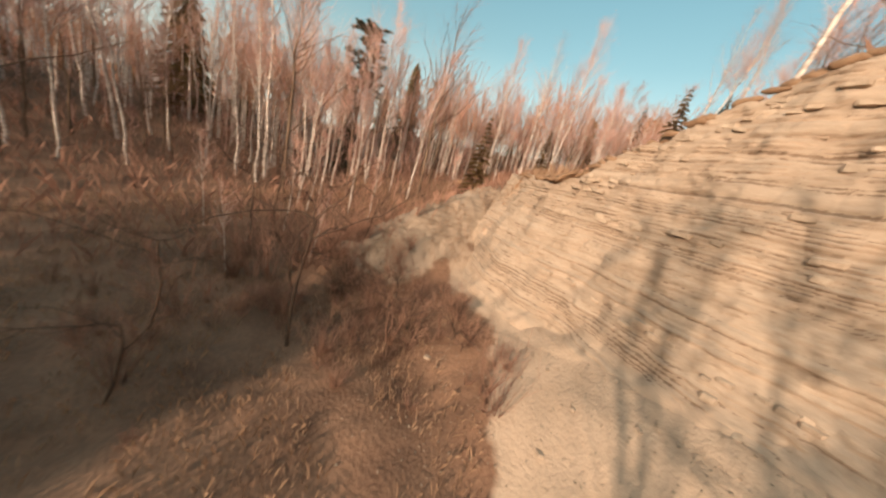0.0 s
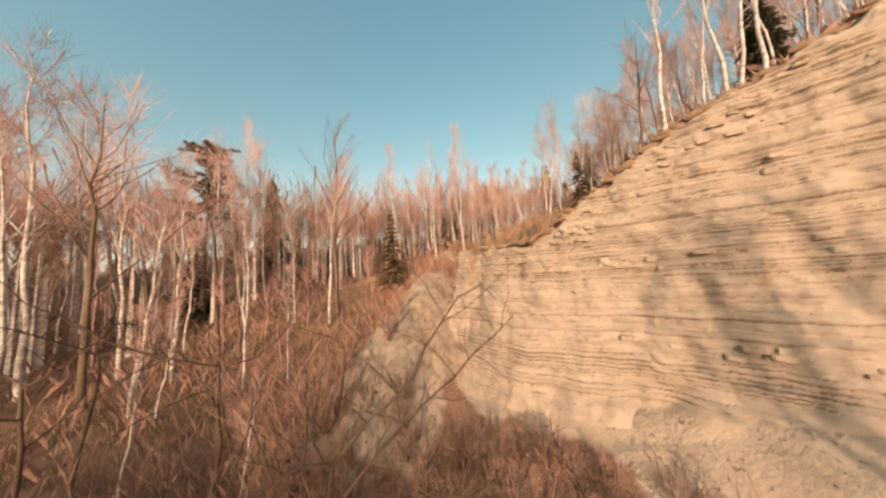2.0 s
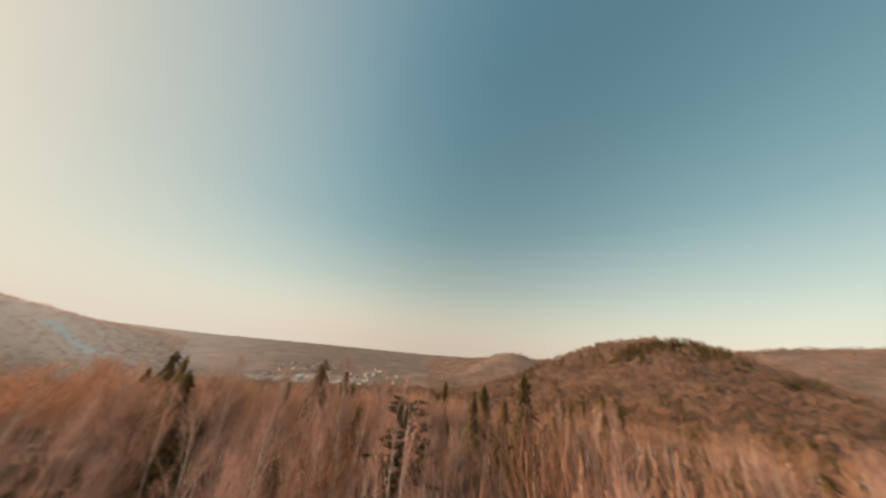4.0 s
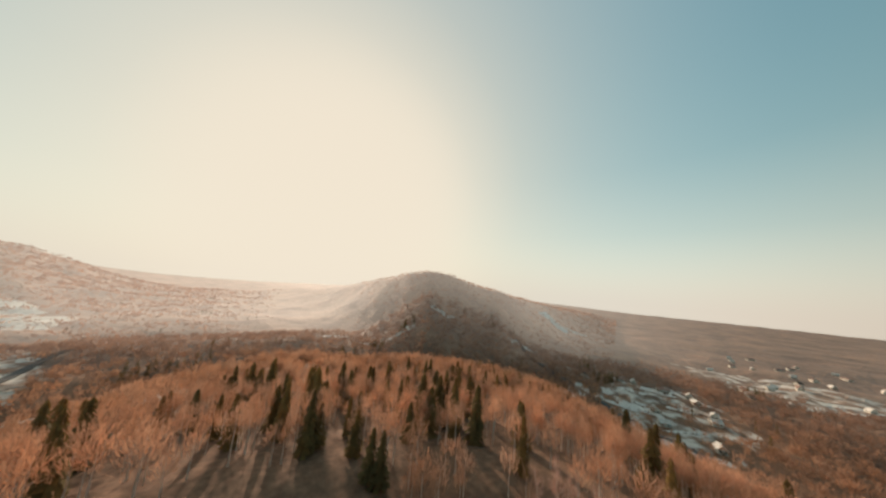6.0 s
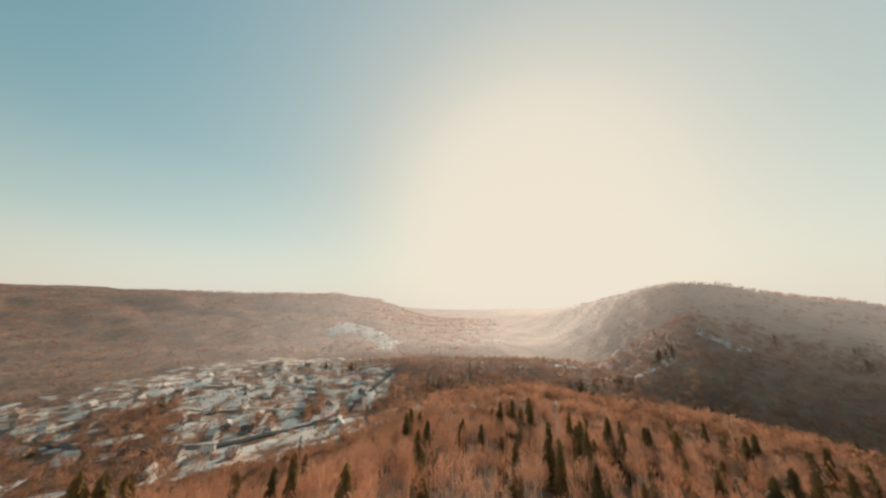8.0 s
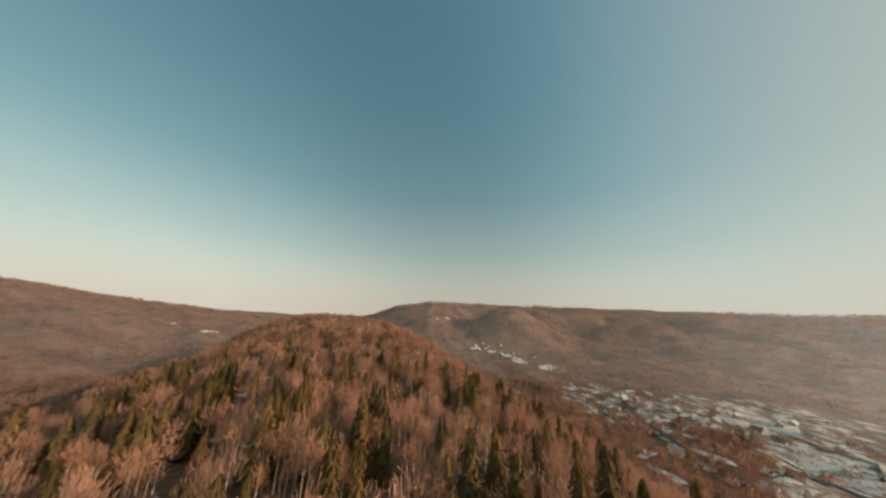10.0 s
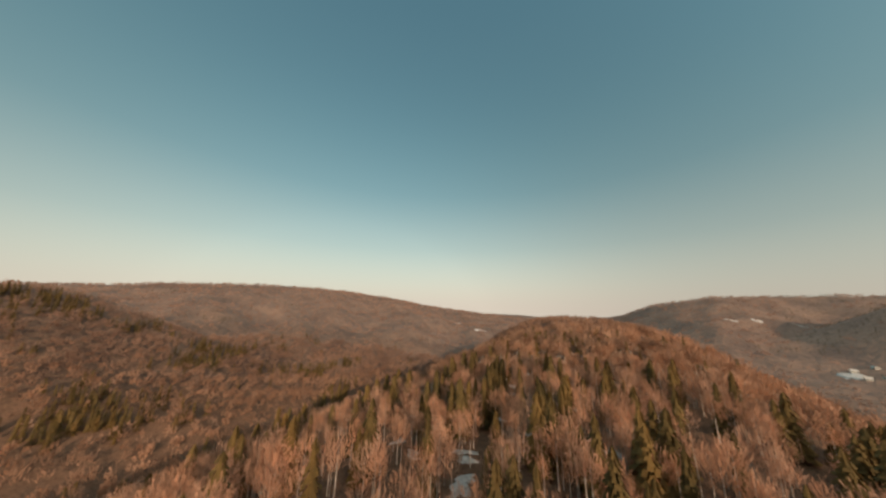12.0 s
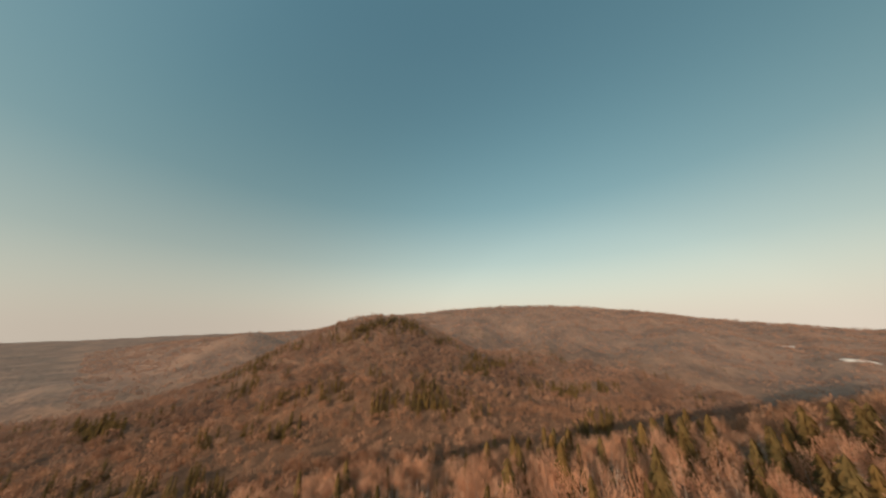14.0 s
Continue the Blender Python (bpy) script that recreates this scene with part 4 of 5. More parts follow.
def wood(name, forms, x, y, height, mat, label, seed, tone=(0.86, 1.14), trunk_mat=None, sink=0.0):
    r = np.random.RandomState(seed)
    z = land(x, y) - sink
    stand_tone = 1 + 0.16 * wave_noise(x, y, 75, 61, 2)
    which = r.randint(0, len(forms), len(x))
    vs, fs, ts, mi, n = [], [], [], [], 0
    for k, (v, f, split) in enumerate(forms):
        p = np.where(which == k)[0]
        if not len(p):
            continue
        a, h = r.uniform(0, 2 * math.pi, len(p)), (height if np.isscalar(height) else height[p]) * r.uniform(0.7, 1.2, len(p))
        wide = h * r.uniform(0.85, 1.35, len(p))
        ca, sa = np.cos(a)[:, None], np.sin(a)[:, None]
        X = x[p][:, None] + wide[:, None] * (ca * v[:, 0] - sa * v[:, 1])
        Y = y[p][:, None] + wide[:, None] * (sa * v[:, 0] + ca * v[:, 1])
        Z = z[p][:, None] + h[:, None] * v[:, 2]
        vs.append(np.stack([X, Y, Z], -1).reshape(-1, 3))
        fs.append((f[None] + (np.arange(len(p)) * len(v))[:, None, None]).reshape(-1, 3) + n)
        tone_k = r.uniform(*tone, len(p)) * stand_tone[p]
        warm = r.uniform(0.93, 1.07, len(p))
        c = np.stack([tone_k * warm, tone_k, tone_k / warm, np.ones(len(p))], -1)
        ts.append(np.repeat(c, len(v), 0))
        m = np.zeros(len(f), np.int32)
        m[:split] = 1
        mi.append(np.tile(m, len(p)))
        n += len(p) * len(v)
    me = mesh_of(name, np.concatenate(vs), np.concatenate(fs), mat, tint=np.concatenate(ts))
    if trunk_mat:
        me.materials.append(trunk_mat)
        me.polygons.foreach_set("material_index", np.concatenate(mi))
    return tagged(new(name, me), label, "woods", kind="stuff")


# open valley floors: azimuth and distance from the hill, with the half spans
OPEN = [(133, 560, 20, 210), (140, 325, 13, 46), (152, 340, 5, 40), (110, 560, 9, 90), (152, 470, 9, 110), (172, 285, 14, 60), (-104, 430, 9, 120), (-92, 900, 11, 240), (90, 1000, 9, 160)]


def is_open(x, y):
    dx, dy = x - HOVER[0], y - HOVER[1]
    az, q = np.degrees(np.arctan2(dx, dy)), np.hypot(dx, dy)
    out = np.zeros(x.shape, bool)
    for a, far, da, df in OPEN:
        off = (az - a + 180) % 360 - 180
        out |= (off / da) ** 2 + ((q - far) / df) ** 2 < 1 + 0.35 * wave_noise(x, y, 90, 71)
    # a wooded island between the street and the meadows
    return out & (((az - 123) / 4.6) ** 2 + ((q - 430) / 85) ** 2 > 1)


# thin old snow lies over the open valley floors
for sheet in (ground, far_hills):
    me = sheet.data
    co = np.empty(len(me.vertices) * 3, np.float32)
    me.vertices.foreach_get("co", co)
    gx, gy = co[0::3], co[1::3]
    cover = is_open(gx, gy) * (0.44 + 0.13 * wave_noise(gx, gy, 40, 73)) * (np.hypot(gx, gy) > 200) * (np.hypot(gx, gy) < 830)
    me.attributes.new("snow", "FLOAT", "POINT").data.foreach_set("value", cover.astype(np.float32))



def scatter(r, n, lo, hi, bias=0.5):
    a, q = r.uniform(0, 2 * math.pi, n), lo + (hi - lo) * r.uniform(0, 1, n) ** bias
    return 8 + q * np.sin(a), 18 + q * np.cos(a)


r = np.random.RandomState(500)
# the near belt keeps finer sprays and white stems
forms = [brush_tree(k + 30, 165, wide=(0.0025, 0.0055), reach=0.20, long=(0.04, 0.10)) for k in range(5)]
thin = [brush_tree(k + 40, 44, wide=(0.002, 0.004), reach=0.19) for k in range(5)]
x, y = scatter(r, 3100, 20, 170, 0.55)
a, q = np.radians(r.uniform(-38, 20, 420)), r.uniform(28, 115, 420)
x, y = np.concatenate([x, -4 + q * np.sin(a)]), np.concatenate([y, 8 + q * np.cos(a)])
a, q = np.radians(r.uniform(-97, -52, 240)), r.uniform(36, 110, 240)
x, y = np.concatenate([x, q * np.sin(a)]), np.concatenate([y, q * np.cos(a)])
s, d = x * T_[0] + y * T_[1], x * N_[0] + y * N_[1]
az, q = np.degrees(np.arctan2(x + 2, y - 6)), np.hypot(x + 2, y - 6)
near = (az > -123) & (az < 77) & (q < np.where((x < 0) & (y > 20), 27, 45))
near |= (x < -12) & (x > -75) & (y > -60) & (y < 8) & (x + 0.167 * (6 - y) < -12) & (r.uniform(size=len(x)) < 0.4)
nook = (np.hypot(x, y) < 26) & (y < 16)
az2 = np.degrees(np.arctan2(x - 2, y - 8)) % 360
# the low sun reaches the rock face past these stems
lit = x + 0.167 * (6 - y)
nook |= (az2 > 150) & (az2 < 228) & (np.hypot(x, y) < 62) & (lit > -6.2)
p = ~near & ~nook & ~((s > -16) & (s < 26) & (d > -18) & (d < 14))
u, v = x * U[0] + y * U[1], x * V[0] + y * V[1] - 2.3
azh, rh_ = np.degrees(np.arctan2(x - HOVER[0], y - HOVER[1])), np.hypot(x - HOVER[0], y - HOVER[1])
tall = np.where((x < 3) & (y > 0), np.clip((25.0 - 0.14 * np.hypot(x + 1, y - 21) - land(x, y)) / 1.05, 6, 15), 14.0)
stand = np.clip(0.30 + 0.55 * wave_noise(x, y, 30, 83), 0.05, 0.8) * np.where((azh < 46) & (rh_ < 105), 0.45, 1.0)
conif = r.uniform(size=len(x)) < np.where((azh > 14) & (azh < 112) & (rh_ < 172) & (rh_ > 46), stand, np.where((azh > -10) & (azh < 125), 0.14, np.where((azh < -128) & (rh_ > 45), 0.18, 0.05)))
conif &= np.hypot(x + 4, y - 5) > 46
open_wood = (np.hypot(x + 4, y - 24) < 62) & (x < 14)
for pick, kinds, seed, tone in ((p & ~conif & open_wood, thin, 505, (0.58, 0.84)), (p & ~conif & ~open_wood, forms, 508, (0.86, 1.14))):
    wood("birch_woodland", kinds, x[pick], y[pick], tall[pick], M_NEAR_WOODS, "dense leafless birch woodland with pale stems", seed, tone, M_BIRCH)
wood("ridge_conifers", [fir_tree(k + 11, 20, 9) for k in range(3)], x[p & conif], y[p & conif], tall[p & conif] * 1.22, M_CONIFERS, "dark spruces standing among the birches", 506)
forms = [brush_tree(k, 84, wide=(0.009, 0.016), reach=0.26, long=(0.06, 0.13)) for k in range(5)]
x, y = scatter(r, 3600, 150, 270, 0.6)
inner = len(x)
fx, fy = scatter(r, 25000, 262, 640, 0.62)
x, y = np.concatenate([x, fx]), np.concatenate([y, fy])
middle = np.arange(len(x)) >= inner
keep = ~is_open(x, y) | (r.uniform(size=len(x)) < 0.18)
azh = np.degrees(np.arctan2(x - HOVER[0], y - HOVER[1]))
conif = wave_noise(x, y, 150, 81) + 0.22 * r.normal(0, 1, len(x)) > np.where((azh > -70) & (azh < 12), 0.42, 0.95)
u, v = x * U[0] + y * U[1], x * V[0] + y * V[1] - 2.3
conif |= (np.abs(v) < 85) & (u > -240) & (u < 330) & (r.uniform(size=len(x)) < np.where((u > 20) & (azh < 50), np.clip(0.30 + 0.4 * wave_noise(x, y, 60, 84), 0.05, 0.6), np.where(u < -60, 0.2, 0.07)))
slopes = [brush_tree(k + 50, 21, False, (0.016, 0.030), 0.28, (0.09, 0.18), 0.54) for k in range(5)]
# trees past about 440 m take the material with painted haze
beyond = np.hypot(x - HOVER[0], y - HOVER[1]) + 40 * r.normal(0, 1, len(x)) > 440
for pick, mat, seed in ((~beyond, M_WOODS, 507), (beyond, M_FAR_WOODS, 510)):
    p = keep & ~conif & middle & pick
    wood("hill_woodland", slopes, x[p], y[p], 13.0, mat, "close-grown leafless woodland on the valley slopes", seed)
p = keep & ~conif & ~middle
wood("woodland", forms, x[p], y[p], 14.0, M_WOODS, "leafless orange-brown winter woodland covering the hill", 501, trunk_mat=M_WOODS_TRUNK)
p = keep & conif
wood("conifer_wood", [fir_tree(k, 9, 7) for k in range(3)], x[p], y[p], 14.5, M_CONIFERS, "scattered dark conifers on the ridge", 502)
forms = [brush_tree(k + 9, 10, False, (0.05, 0.08), 0.34, mid=0.42) for k in range(4)]
x, y = scatter(r, 50000, 600, 2150, 0.70)
az = np.degrees(np.arctan2(x - HOVER[0], y - HOVER[1]))
far_off = np.hypot(x, y)
keep = (~is_open(x, y) | (r.uniform(size=len(x)) < 0.10)) & ~((np.abs(az + 91) < 20) & (far_off > 700)) & ~((np.abs((az + 170.5 + 180) % 360 - 180) < 6 + 12 * r.uniform(size=len(x))) & (far_off > 640))
# conifers packed at 82 to 98 degrees stand in for the hill's shaded flank
dark = wave_noise(x, y, 230, 91) + 0.18 * r.normal(0, 1, len(x)) > np.where((az > -62) & (az < 0), 0.6, np.where((az > 82) & (az < 98) & (far_off > 1050), -0.5, 0.9))
p = keep & ~dark
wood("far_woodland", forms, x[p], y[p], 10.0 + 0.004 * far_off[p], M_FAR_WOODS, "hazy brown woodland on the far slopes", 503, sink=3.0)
p = keep & dark
wood("far_conifers", [fir_tree(k + 5, 4, 6) for k in range(2)], x[p], y[p], 13.0, M_FAR_CONIFERS, "dark conifer stands on the far slopes, some standing in for shade", 504, sink=3.0)


# ---- rocks of the nook ----
def build_spur():
    """The rocky arete below the knoll: the ground's own form, broken into thin ledges."""
    xs, ys = np.arange(-12.5, 0.5, 0.11), np.arange(7.5, 28, 0.11)
    X, Y = np.meshgrid(xs, ys, indexing="ij")
    Z = land(X, Y)
    dip = Z + 0.10 * wave_noise(X, Y, 5, 3) + 0.05 * wave_noise(X, Y, 0.8, 4)
    bed = 0.24
    part_ = dip / bed - np.floor(dip / bed)
    Z = Z + (np.floor(dip / bed) * bed + bed * smoothstep(0.35, 0.95, part_) - dip) * 0.8 + 0.07 + 0.05 * wave_noise(X, Y, 0.5, 6)
    gx, gy = X + 8.7, Y - 10.4
    tt = np.clip((gx * 6.2 + gy * 18.6) / (6.2 ** 2 + 18.6 ** 2), 0, 1)
    gap = np.hypot(gx - tt * 6.2, gy - tt * 18.6) + 0.5 * wave_noise(X, Y, 2.0, 7)
    keep = (gap < 1.2 + 1.4 * smoothstep(0.0, 0.4, tt)) & (Y > 9.4) & (gx - tt * 6.2 > -0.9) & (tt < 0.88)
    n = len(ys)
    i, j = np.meshgrid(np.arange(len(xs) - 1), np.arange(n - 1), indexing="ij")
    faces = np.stack([i * n + j, (i + 1) * n + j, (i + 1) * n + j + 1, i * n + j + 1], -1)[keep[:-1, :-1]]
    used, back = np.unique(faces, return_inverse=True)
    verts = np.stack([X, Y, Z], -1).reshape(-1, 3)[used]
    return tagged(new("rock_spur", mesh_of("rock_spur", verts, back.reshape(-1, 4), M_SPUR)), "ledged sandstone spur running down from the knoll", "rock", kind="structure")


build_spur()

# loosened bed blocks that stand proud of the face
STRIKE = math.degrees(math.atan2(T_[1], T_[0]))
BLOCKS = [rough_block("stone", w, h, dp, 700 + k, M_BLOCK) for k, (w, h, dp) in enumerate([(0.46, 0.17, 0.40), (0.34, 0.13, 0.34), (0.58, 0.20, 0.45), (0.26, 0.12, 0.30), (0.40, 0.22, 0.40), (0.22, 0.10, 0.26)])]
rb = np.random.RandomState(91)
for n in range(290):
    s = rb.uniform(-8.5, 12)
    top = rim_at(s)
    pick = rb.uniform()
    if pick < 0.42:
        z = top - rb.choice([0.55, 0.85, 1.25, 1.6]) - 0.05 * rb.uniform()
    elif pick < 0.62:
        z = 5.4 + 0.03 * s + rb.normal(0, 0.06)
    elif pick < 0.78:
        z = 2.4 - 0.03 * s + rb.normal(0, 0.07)
    else:
        z = rb.uniform(1.8, top - 0.5)
    if z > top - 0.3 or z < 1.0:
        continue
    at = on_face(s, z, rb.uniform(-0.14, 0.02))
    piece("stone", BLOCKS[rb.randint(6)], cliff, Matrix.Translation(at) @ pose(0, 0, 0, rb.normal(0, 5), rb.normal(2, 4), STRIKE + rb.normal(0, 7)) @ Matrix.Scale(rb.uniform(0.5, 0.95), 4))

# turf that hangs over the rim
pile = Pile()
for k in range(120):
    s = -12.0 + k * 0.225 + rb.normal(0, 0.08)
    z = rim_at(s) + 0.03
    p = on_face(s, z, -0.35 + rb.uniform(-0.15, 0.35))
    a = np.array(p)
    along = np.array([T_[0], T_[1], 0.0])
    path = [a - along * 0.3, a - along * 0.1 + rb.normal(0, 0.05, 3), a + along * 0.12 + rb.normal(0, 0.05, 3), a + along * 0.32]
    g = rb.uniform(0.07, 0.17)
    pile.tube(np.array(path), (g * 0.4, g, g * 0.9, g * 0.3), 6)
tagged(new("turf_edge", pile.mesh("turf_edge", M_TURF, True)), "ragged brown turf overhanging the cliff rim", "turf", kind="stuff")

# a slab of root-bound turf that juts over the notch
pile = Pile()
for k in range(9):
    deep = 0.24 - 0.13 * k
    ss = np.linspace(-10.4 + rb.uniform(0, 0.5), -7.8 - rb.uniform(0, 0.5), 12)
    path = np.array([on_face(s, rim_at(s) + 0.06 + 0.05 * rb.normal(), deep + 0.07 * rb.normal()) for s in ss])
    g = rb.uniform(0.09, 0.13)
    pile.tube(path, g * np.sin(np.linspace(0.25, math.pi - 0.25, 12)) * rb.uniform(0.8, 1.2, 12), 6)
tagged(new("turf_overhang", pile.mesh("turf_overhang", M_TURF, True)), "ledge of brown turf jutting over the eroded rim", "turf", kind="stuff")

# fallen stones on the scree
STONES = [rough_block("fallen_stone", w, h, dp, 720 + k, M_BLOCK) for k, (w, h, dp) in enumerate([(0.36, 0.20, 0.28), (0.22, 0.13, 0.18), (0.50, 0.22, 0.36), (0.16, 0.10, 0.14)])]
for n in range(46):
    s, d = rb.uniform(-13, 12), 8.4 - abs(rb.normal(0, 3.0))
    x, y = s * T_[0] + d * N_[0], s * T_[1] + d * N_[1]
    ob = piece("fallen_stone", STONES[rb.randint(4)], None, pose(x, y, land_at(x, y) + 0.03, rb.normal(0, 14), rb.normal(0, 14), rb.uniform(0, 360)))
    k = rb.uniform(0.25, 0.62)
    ob.scale = (k, k, k)
    tagged(ob, "angular tan sandstone fragment lying on the scree", "stone", "stones on the scree")
pile = Pile()
cube = np.array([(-1, -1, -1), (1, -1, -1), (1, 1, -1), (-1, 1, -1), (-1, -1, 1), (1, -1, 1), (1, 1, 1), (-1, 1, 1)]) * 0.5
sides = np.array([(0, 3, 2, 1), (4, 5, 6, 7), (0, 1, 5, 4), (1, 2, 6, 5), (2, 3, 7, 6), (3, 0, 4, 7)])
ps, pd = rb.uniform(-14, 16, 4200), 9.0 - np.abs(rb.normal(0, 3.6, 4200))
px, py = ps * T_[0] + pd * N_[0], ps * T_[1] + pd * N_[1]
for x, y, z in zip(px, py, land(px, py)):
    w = rb.uniform(0.012, 0.045)
    pile.add((cube * rb.uniform(0.6, 1.2, (8, 3))) * np.array([w * 1.3, w, w * 0.6]) @ np.array(Euler(rb.normal(0, 0.6, 3)).to_matrix()) + (x, y, z + 0.01), sides)
tagged(new("rubble", pile.mesh("rubble", M_BLOCK)), "small angular rock chips scattered over the scree", "rubble", kind="stuff")


# ---- snow, roads and houses in the valley ----
def drape(name, cx, cy, half_a, half_b, turn, mat, label, lift, seed, rings=4, spokes=26, square=1.0, rough=1.0):
    """An irregular thin sheet laid over the ground, rounded or more nearly four-cornered."""
    ang = np.linspace(0, 2 * math.pi, spokes, endpoint=False)
    r = np.random.RandomState(seed)
    wob = 1 + rough * (0.22 * np.sin(ang * 3 + r.uniform(0, 6)) + 0.16 * np.sin(ang * 5 + r.uniform(0, 6)) + 0.12 * r.normal(0, 1, spokes))
    t = radians(turn)
    q = np.linspace(0, 1, rings + 1)[1:, None]
    cs, sn = (np.sign(w) * np.abs(w) ** square for w in (np.cos(ang), np.sin(ang)))
    ex, ey = q * half_a * wob * cs, q * half_b * wob * sn
    x = np.concatenate([[cx], (cx + ex * math.cos(t) - ey * math.sin(t)).ravel()])
    y = np.concatenate([[cy], (cy + ex * math.sin(t) + ey * math.cos(t)).ravel()])
    z = land(x, y) + lift
    z[1 + (rings - 1) * spokes:] -= lift * 1.5
    faces = []
    for k in range(spokes):
        faces.append((0, 1 + k, 1 + (k + 1) % spokes))
    for g in range(rings - 1):
        for k in range(spokes):
            a, b = 1 + g * spokes + k, 1 + g * spokes + (k + 1) % spokes
            faces.append((a, a + spokes, b + spokes, b))
    me = mesh_of(name, np.stack([x, y, z], -1), faces, mat, True)
    return tagged(new(name, me), label, "snow" if "snow" in name else "ground", kind="structure")


def spot(az, far):
    a = radians(az)
    return HOVER[0] + far * math.sin(a), HOVER[1] + far * math.cos(a)


# azimuth, distance, half width across the view, half depth
FIELDS_EAST = [(126.5, 606, 44, 52), (132, 487, 30, 52), (139.5, 538, 44, 44), (154, 420, 18, 34), (148, 396, 12, 26), (143, 457, 16, 14), (136, 312, 26, 8), (113, 486, 24, 28), (118, 404, 9, 20), (140, 362, 22, 12),
               (89.5, 960, 16, 15), (92.5, 900, 22, 26), (95, 840, 22, 30), (100, 800, 20, 40), (86, 985, 18, 20), (135, 392, 14, 14), (146, 510, 16, 18), (121, 560, 10, 22), (130.5, 300, 12, 8), (147, 362, 14, 12)]
FIELDS_SOUTH = [(169, 284, 18, 13), (177, 286, 22, 9), (172, 258, 20, 13), (176, 248, 24, 11), (181, 262, 20, 9), (166, 268, 16, 9), (158, 309, 14, 9), (153, 429, 16, 22), (147, 302, 22, 8), (130, 345, 15, 13), (151, 1120, 92, 100), (156, 1010, 50, 120), (158.5, 860, 34, 90), (-158, 560, 26, 12), (-152, 545, 30, 10), (-144, 590, 34, 9), (-165, 600, 26, 12)]
FIELDS_WEST = [(-116, 434, 14, 30), (-108, 422, 28, 14), (-108, 340, 20, 20), (-103, 334, 17, 12), (-127, 616, 26, 16), (-106, 514, 14, 12), (-121, 1010, 52, 40), (-117, 1060, 40, 26)]
FIELDS_HILL = [(30, 1350, 24, 16), (33, 1420, 28, 13), (24, 1300, 18, 9), (77.5, 1330, 17, 10), (80, 1365, 14, 8), (83.5, 1420, 20, 9), (86.5, 1440, 15, 8), (38, 1050, 26, 10), (103, 1500, 30, 18), (107, 1420, 22, 12)]
for n, (az, far, wide, deep) in enumerate(FIELDS_EAST + FIELDS_SOUTH + FIELDS_WEST + FIELDS_HILL):
    x, y = spot(az, far)
    # fields past 520 m take the snow with painted haze
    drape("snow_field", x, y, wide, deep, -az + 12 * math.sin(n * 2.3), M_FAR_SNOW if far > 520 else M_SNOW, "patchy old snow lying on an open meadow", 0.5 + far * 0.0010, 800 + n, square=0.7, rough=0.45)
rv = np.random.RandomState(93)
hedges = []
for n in range(134):
    # strips of snow between the gardens and along the banks
    az, far = ((rv.uniform(112, 160), rv.uniform(285, 640)) if n < 98 else (rv.uniform(156, 183), rv.uniform(240, 320)) if n < 114 else (rv.uniform(-120, -98), rv.uniform(320, 560)))
    x, y = spot(az, far)
    half, turn = rv.uniform(8, 24), rv.choice([25, 40, 118]) + rv.normal(0, 8)
    deep = rv.uniform(2.5, 8)
    drape("snow_field", x, y, half, deep, turn, M_SNOW, "narrow strip of old snow between village gardens", 0.4 + far * 0.0008, 1000 + n, 3, 18, 0.6, 0.5)
    t, side = radians(turn), rv.choice([-1, 1]) * (deep + 2.5)
    w = np.arange(-half * 1.2, half * 1.2, 2.6)
    hedges.append((x + w * math.cos(t) - side * math.sin(t) + rv.normal(0, 0.8, len(w)), y + w * math.sin(t) + side * math.cos(t) + rv.normal(0, 0.8, len(w))))
hx, hy = (np.concatenate([h[k] for h in hedges]) for k in (0, 1))
keep = rv.uniform(size=len(hx)) < 0.72
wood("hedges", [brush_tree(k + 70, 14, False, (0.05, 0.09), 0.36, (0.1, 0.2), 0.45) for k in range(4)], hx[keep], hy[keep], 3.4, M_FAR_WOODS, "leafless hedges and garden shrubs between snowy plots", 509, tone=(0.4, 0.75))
for n, (x, y, a, b, t) in enumerate([(-0.6, 15.9, 1.2, 0.34, -10), (1.2, 15.4, 1.3, 0.36, -28), (2.9, 14.2, 1.1, 0.36, -42), (4.2, 13.2, 0.9, 0.4, -38), (6.6, 12.9, 0.9, 0.40, -20), (9.9, 13.2, 0.9, 0.3, 10), (1.5, 21.5, 1.4, 0.5, 20), (3.6, 21.6, 1.3, 0.5, 5), (5.1, 14.6, 1.2, 0.6, -30), (7.2, 14.5, 1.0, 0.5, 20), (6.1, 26.2, 1.8, 0.8, 30), (10.6, 35.5, 2.2, 1.2, 70), (2.4, 36.5, 1.6, 0.9, 10), (9.5, 19.6, 1.1, 0.6, 40), (16.5, 34.0, 2.0, 1.0, 60),
                                     (-1.2, 24.0, 0.8, 0.3, 30), (7.8, 17.5, 1.2, 0.5, -20), (11.0, 16.0, 0.9, 0.4, 0), (5.4, 24.0, 1.6, 0.6, 40)]):
    drape("snow_patch", x, y, a, b, t, M_SNOW, "thin melting snow patch on the cliff top", 0.16, 860 + n, 3, 20)
rs = np.random.RandomState(95)
for n in range(64):
    a, q = (radians(rs.uniform(15, 62)), rs.uniform(55, 240)) if n < 40 else (radians(rs.uniform(32, 47)), rs.uniform(58, 92)) if n < 54 else (radians(rs.uniform(48, 54)), rs.uniform(178, 204))
    drape("snow_patch", HOVER[0] + q * math.sin(a), HOVER[1] + q * math.cos(a), rs.uniform(1.5, 5), rs.uniform(1, 3), rs.uniform(0, 180), M_SNOW, "melting snow patch on the wooded ridge floor", 0.25, 900 + n, 3, 16)


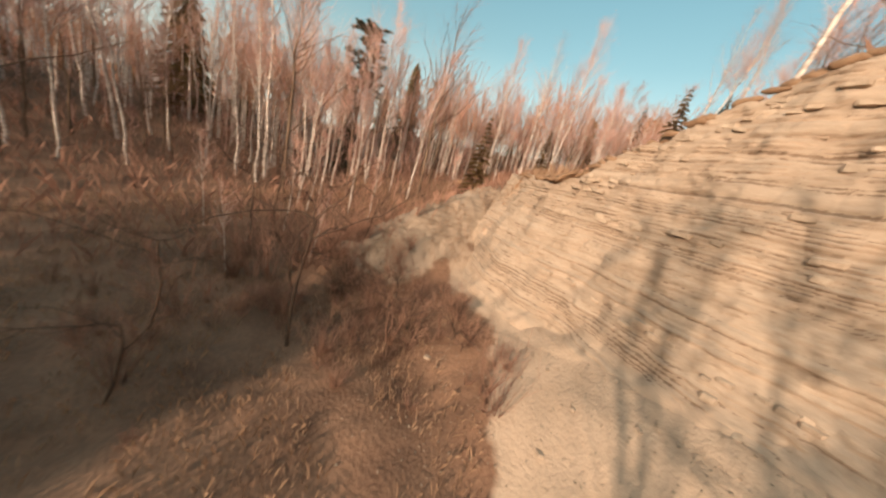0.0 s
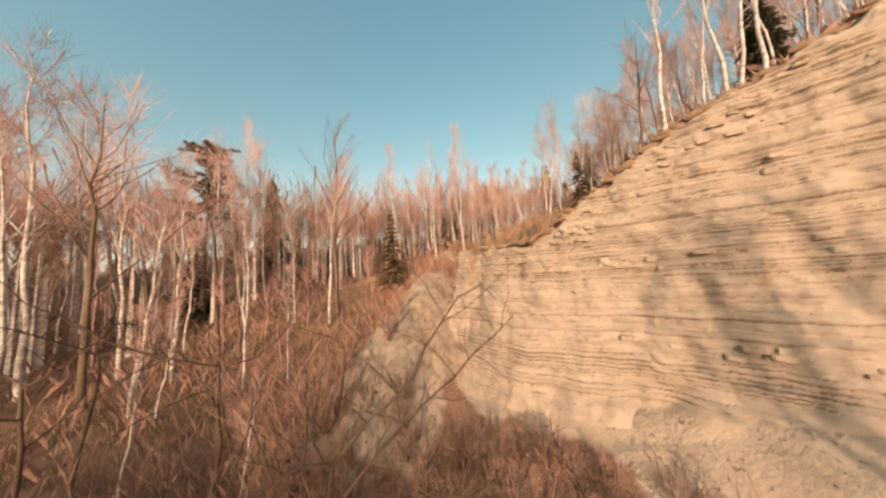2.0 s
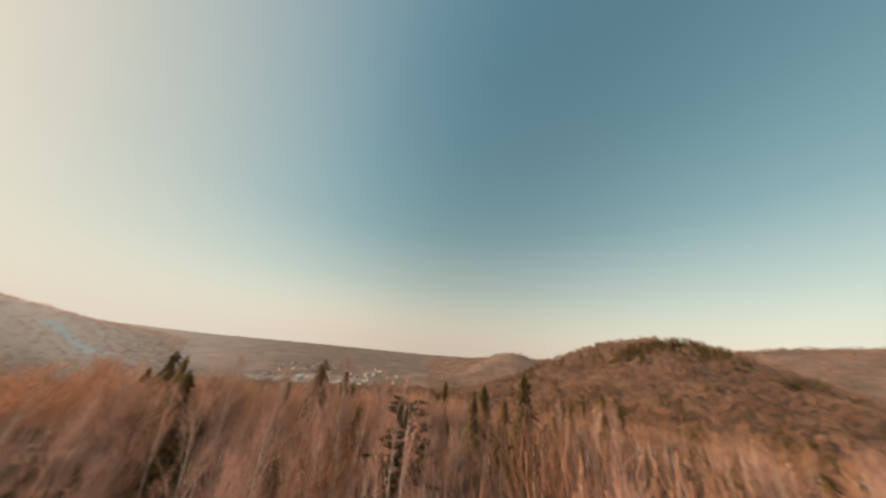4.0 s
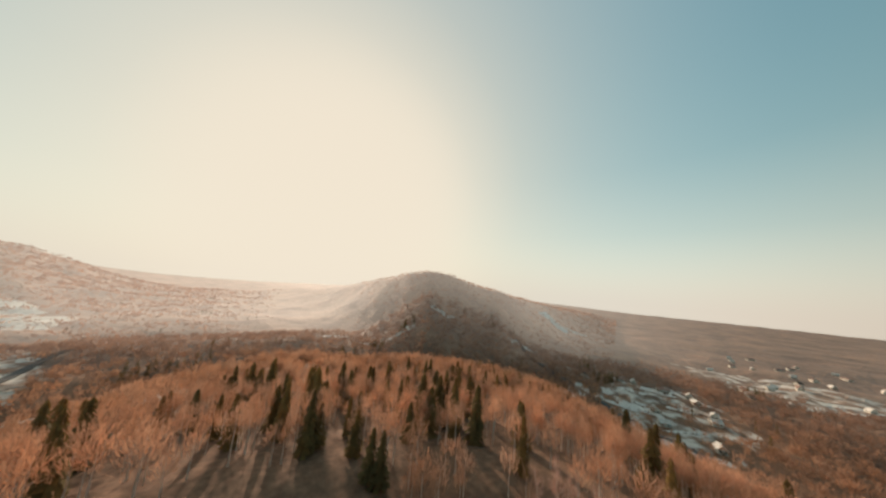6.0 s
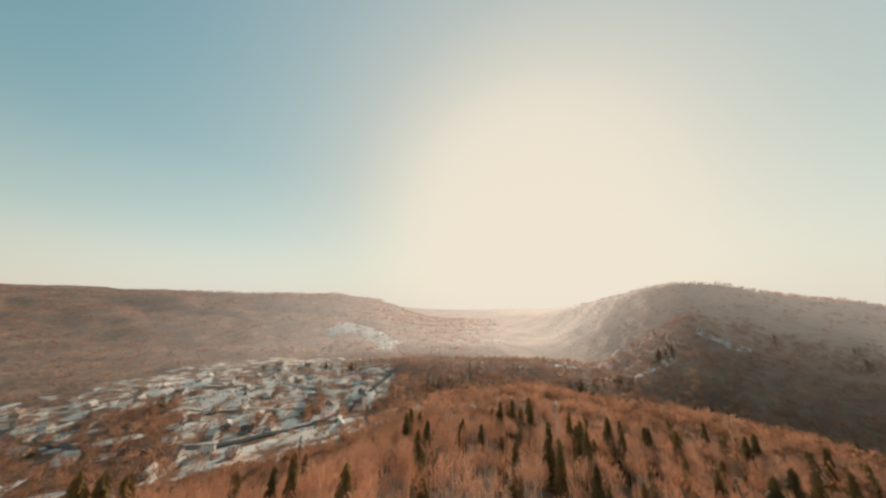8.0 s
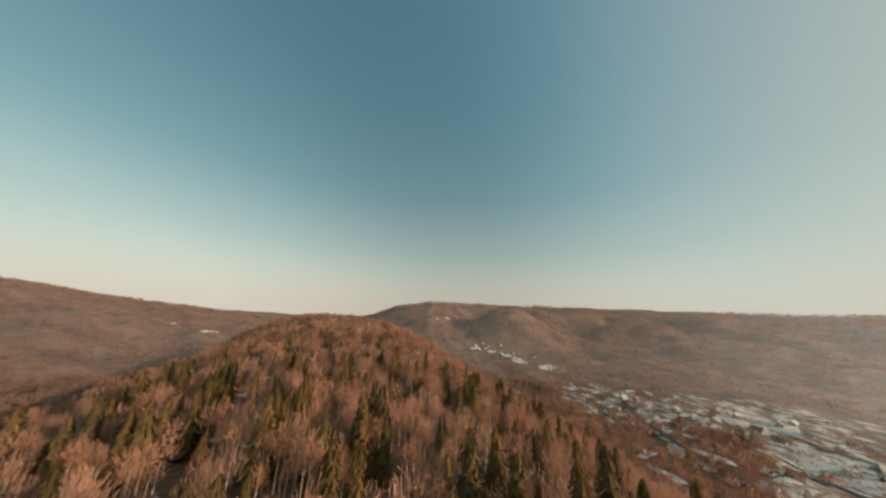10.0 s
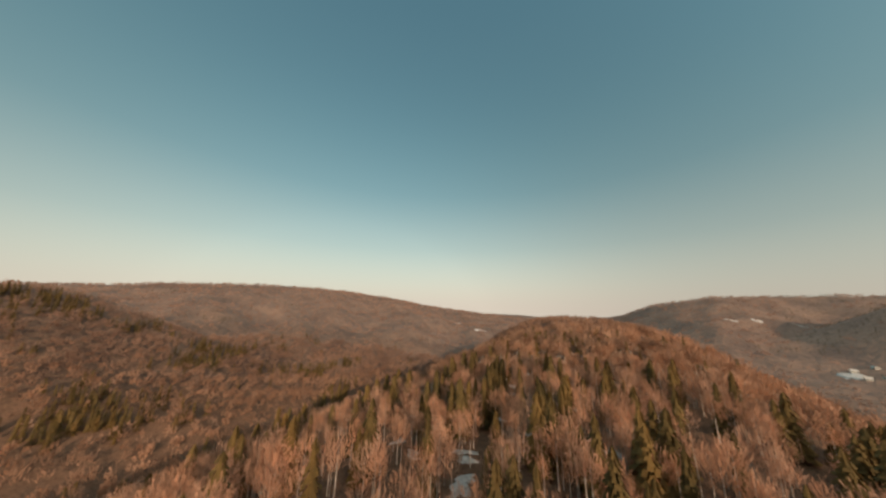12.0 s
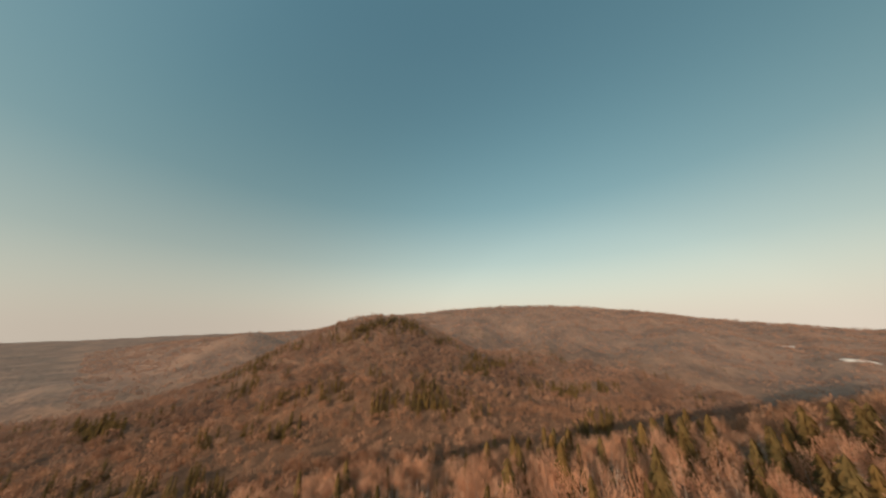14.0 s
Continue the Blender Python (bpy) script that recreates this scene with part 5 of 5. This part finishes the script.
def ribbon(name, stops, width, mat, label, lift):
    pts = np.array([spot(*p) for p in stops])
    t = np.linspace(0, len(pts) - 1, 60)
    x, y = np.interp(t, np.arange(len(pts)), pts[:, 0]), np.interp(t, np.arange(len(pts)), pts[:, 1])
    for _ in range(6):
        x[1:-1], y[1:-1] = (x[:-2] + x[1:-1] * 2 + x[2:]) / 4, (y[:-2] + y[1:-1] * 2 + y[2:]) / 4
    dx, dy = np.gradient(x), np.gradient(y)
    ln = np.hypot(dx, dy)
    z = land(x, y) + lift
    top = [np.stack([x + sg * dy / ln * width / 2, y - sg * dx / ln * width / 2, z], -1) for sg in (-1, 1)]
    low = [p - (0, 0, lift + 0.4) for p in top]
    v = np.stack([low[0], top[0], top[1], low[1]], 1).reshape(-1, 3)
    f = [(i * 4 + k, i * 4 + k + 1, i * 4 + k + 5, i * 4 + k + 4) for i in range(59) for k in range(3)]
    return tagged(new(name, mesh_of(name, v, f, mat)), label, "road", kind="structure")


ribbon("road", [(112, 560), (115, 470), (120, 395), (128, 348), (136, 332), (146, 350), (152, 380), (158, 470), (163, 620)], 7, M_ROAD, "dark wet valley road between snowy meadows", 1.1)
ribbon("road", [(-128, 640), (-119, 470), (-113, 405), (-107, 368), (-100, 330), (-92, 300)], 7, M_ROAD, "grey country road beside a snowy field", 1.1)
ribbon("road", [(127, 470), (134, 430), (141, 400), (150, 410)], 4.5, M_SNOW, "snow-covered village lane between houses", 1.4)
ribbon("road", [(122, 640), (131, 560), (139, 520), (146, 470)], 4.5, M_SNOW, "snow-covered village lane between houses", 1.4)


def house(seed, w, d, h, pitch, roof_mat):
    r = np.random.RandomState(seed)
    base = new("house")
    ridge = h + pitch * w / 2
    a, b = w / 2, d / 2
    v = [(-a, -b, -1), (a, -b, -1), (a, b, -1), (-a, b, -1), (-a, -b, h), (a, -b, h), (a, b, h), (-a, b, h), (0, -b, ridge), (0, b, ridge)]
    f = [(0, 1, 5, 8, 4), (2, 3, 7, 9, 6), (1, 2, 6, 5), (3, 0, 4, 7), (3, 2, 1, 0)]
    piece("wall", mesh_of("wall", v, f, M_WALL), base)
    o, th = 0.6, 0.25
    for sg in (-1, 1):
        lo, hi = (sg * (a + o), h - o * pitch + 0.05), (0, ridge + 0.05)
        v = [(lo[0], -b - o, lo[1]), (hi[0], -b - o, hi[1]), (hi[0], b + o, hi[1]), (lo[0], b + o, lo[1])]
        v += [(p[0], p[1], p[2] + th) for p in v]
        piece("roof", mesh_of("roof", v, [(0, 1, 2, 3), (4, 7, 6, 5), (0, 4, 5, 1), (1, 5, 6, 2), (2, 6, 7, 3), (3, 7, 4, 0)], roof_mat), base)
    def box(name, c, s, mat):
        piece(name, mesh_of(name, cube * s + c, sides.copy(), mat), base)
    box("chimney", (a * 0.35, b * 0.3, ridge + 0.2), (0.7, 0.7, 1.8), M_WALL)
    for x in (-a * 0.5, a * 0.5):
        for yy in (-b - 0.02, b + 0.02):
            box("window", (x, yy, h * 0.55), (1.2, 0.1, 1.5), M_PANE)
    for yy in (-b * 0.5, b * 0.5):
        for xx in (-a - 0.02, a + 0.02):
            box("window", (xx, yy, h * 0.55), (0.1, 1.2, 1.4), M_PANE)
    box("door", (0, -b - 0.03, 0.6), (1.1, 0.12, 2.3), M_BARK)
    return tagged(base, "gabled village house with pale walls", "house", "village houses")


HOMES = [house(1, 7.5, 10, 3.8, 0.8, M_ROOF), house(2, 7, 9, 3.4, 0.75, M_SNOW), house(3, 8.5, 14, 4.2, 0.55, M_ROOF), house(4, 7, 8, 4.4, 0.9, M_SNOW)]
rh = np.random.RandomState(97)
sites = []
for (a0, a1), (q0, q1), count in (((122, 156), (300, 640), 58), ((108, 119), (400, 600), 12), ((86, 98), (850, 1060), 12), ((160, 178), (268, 330), 6), ((-118, -98), (310, 540), 16), ((-101, -76), (620, 1150), 46)):
    tries = 0
    while count and tries < 2000:
        tries += 1
        x, y = spot(rh.uniform(a0, a1), rh.uniform(q0, q1))
        if any((x - p) ** 2 + (y - w) ** 2 < 17 ** 2 for p, w in sites):
            continue
        sites.append((x, y))
        count -= 1
for n, (x, y) in enumerate(sites):
    k = rh.choice(4, p=[0.34, 0.24, 0.16, 0.26])
    m = pose(x, y, land_at(x, y), 0, 0, rh.choice([20, 35, 110, 125]) + rh.normal(0, 8))
    if n < 4:
        HOMES[n].matrix_basis = m
    else:
        copy_thing(HOMES[k], m)
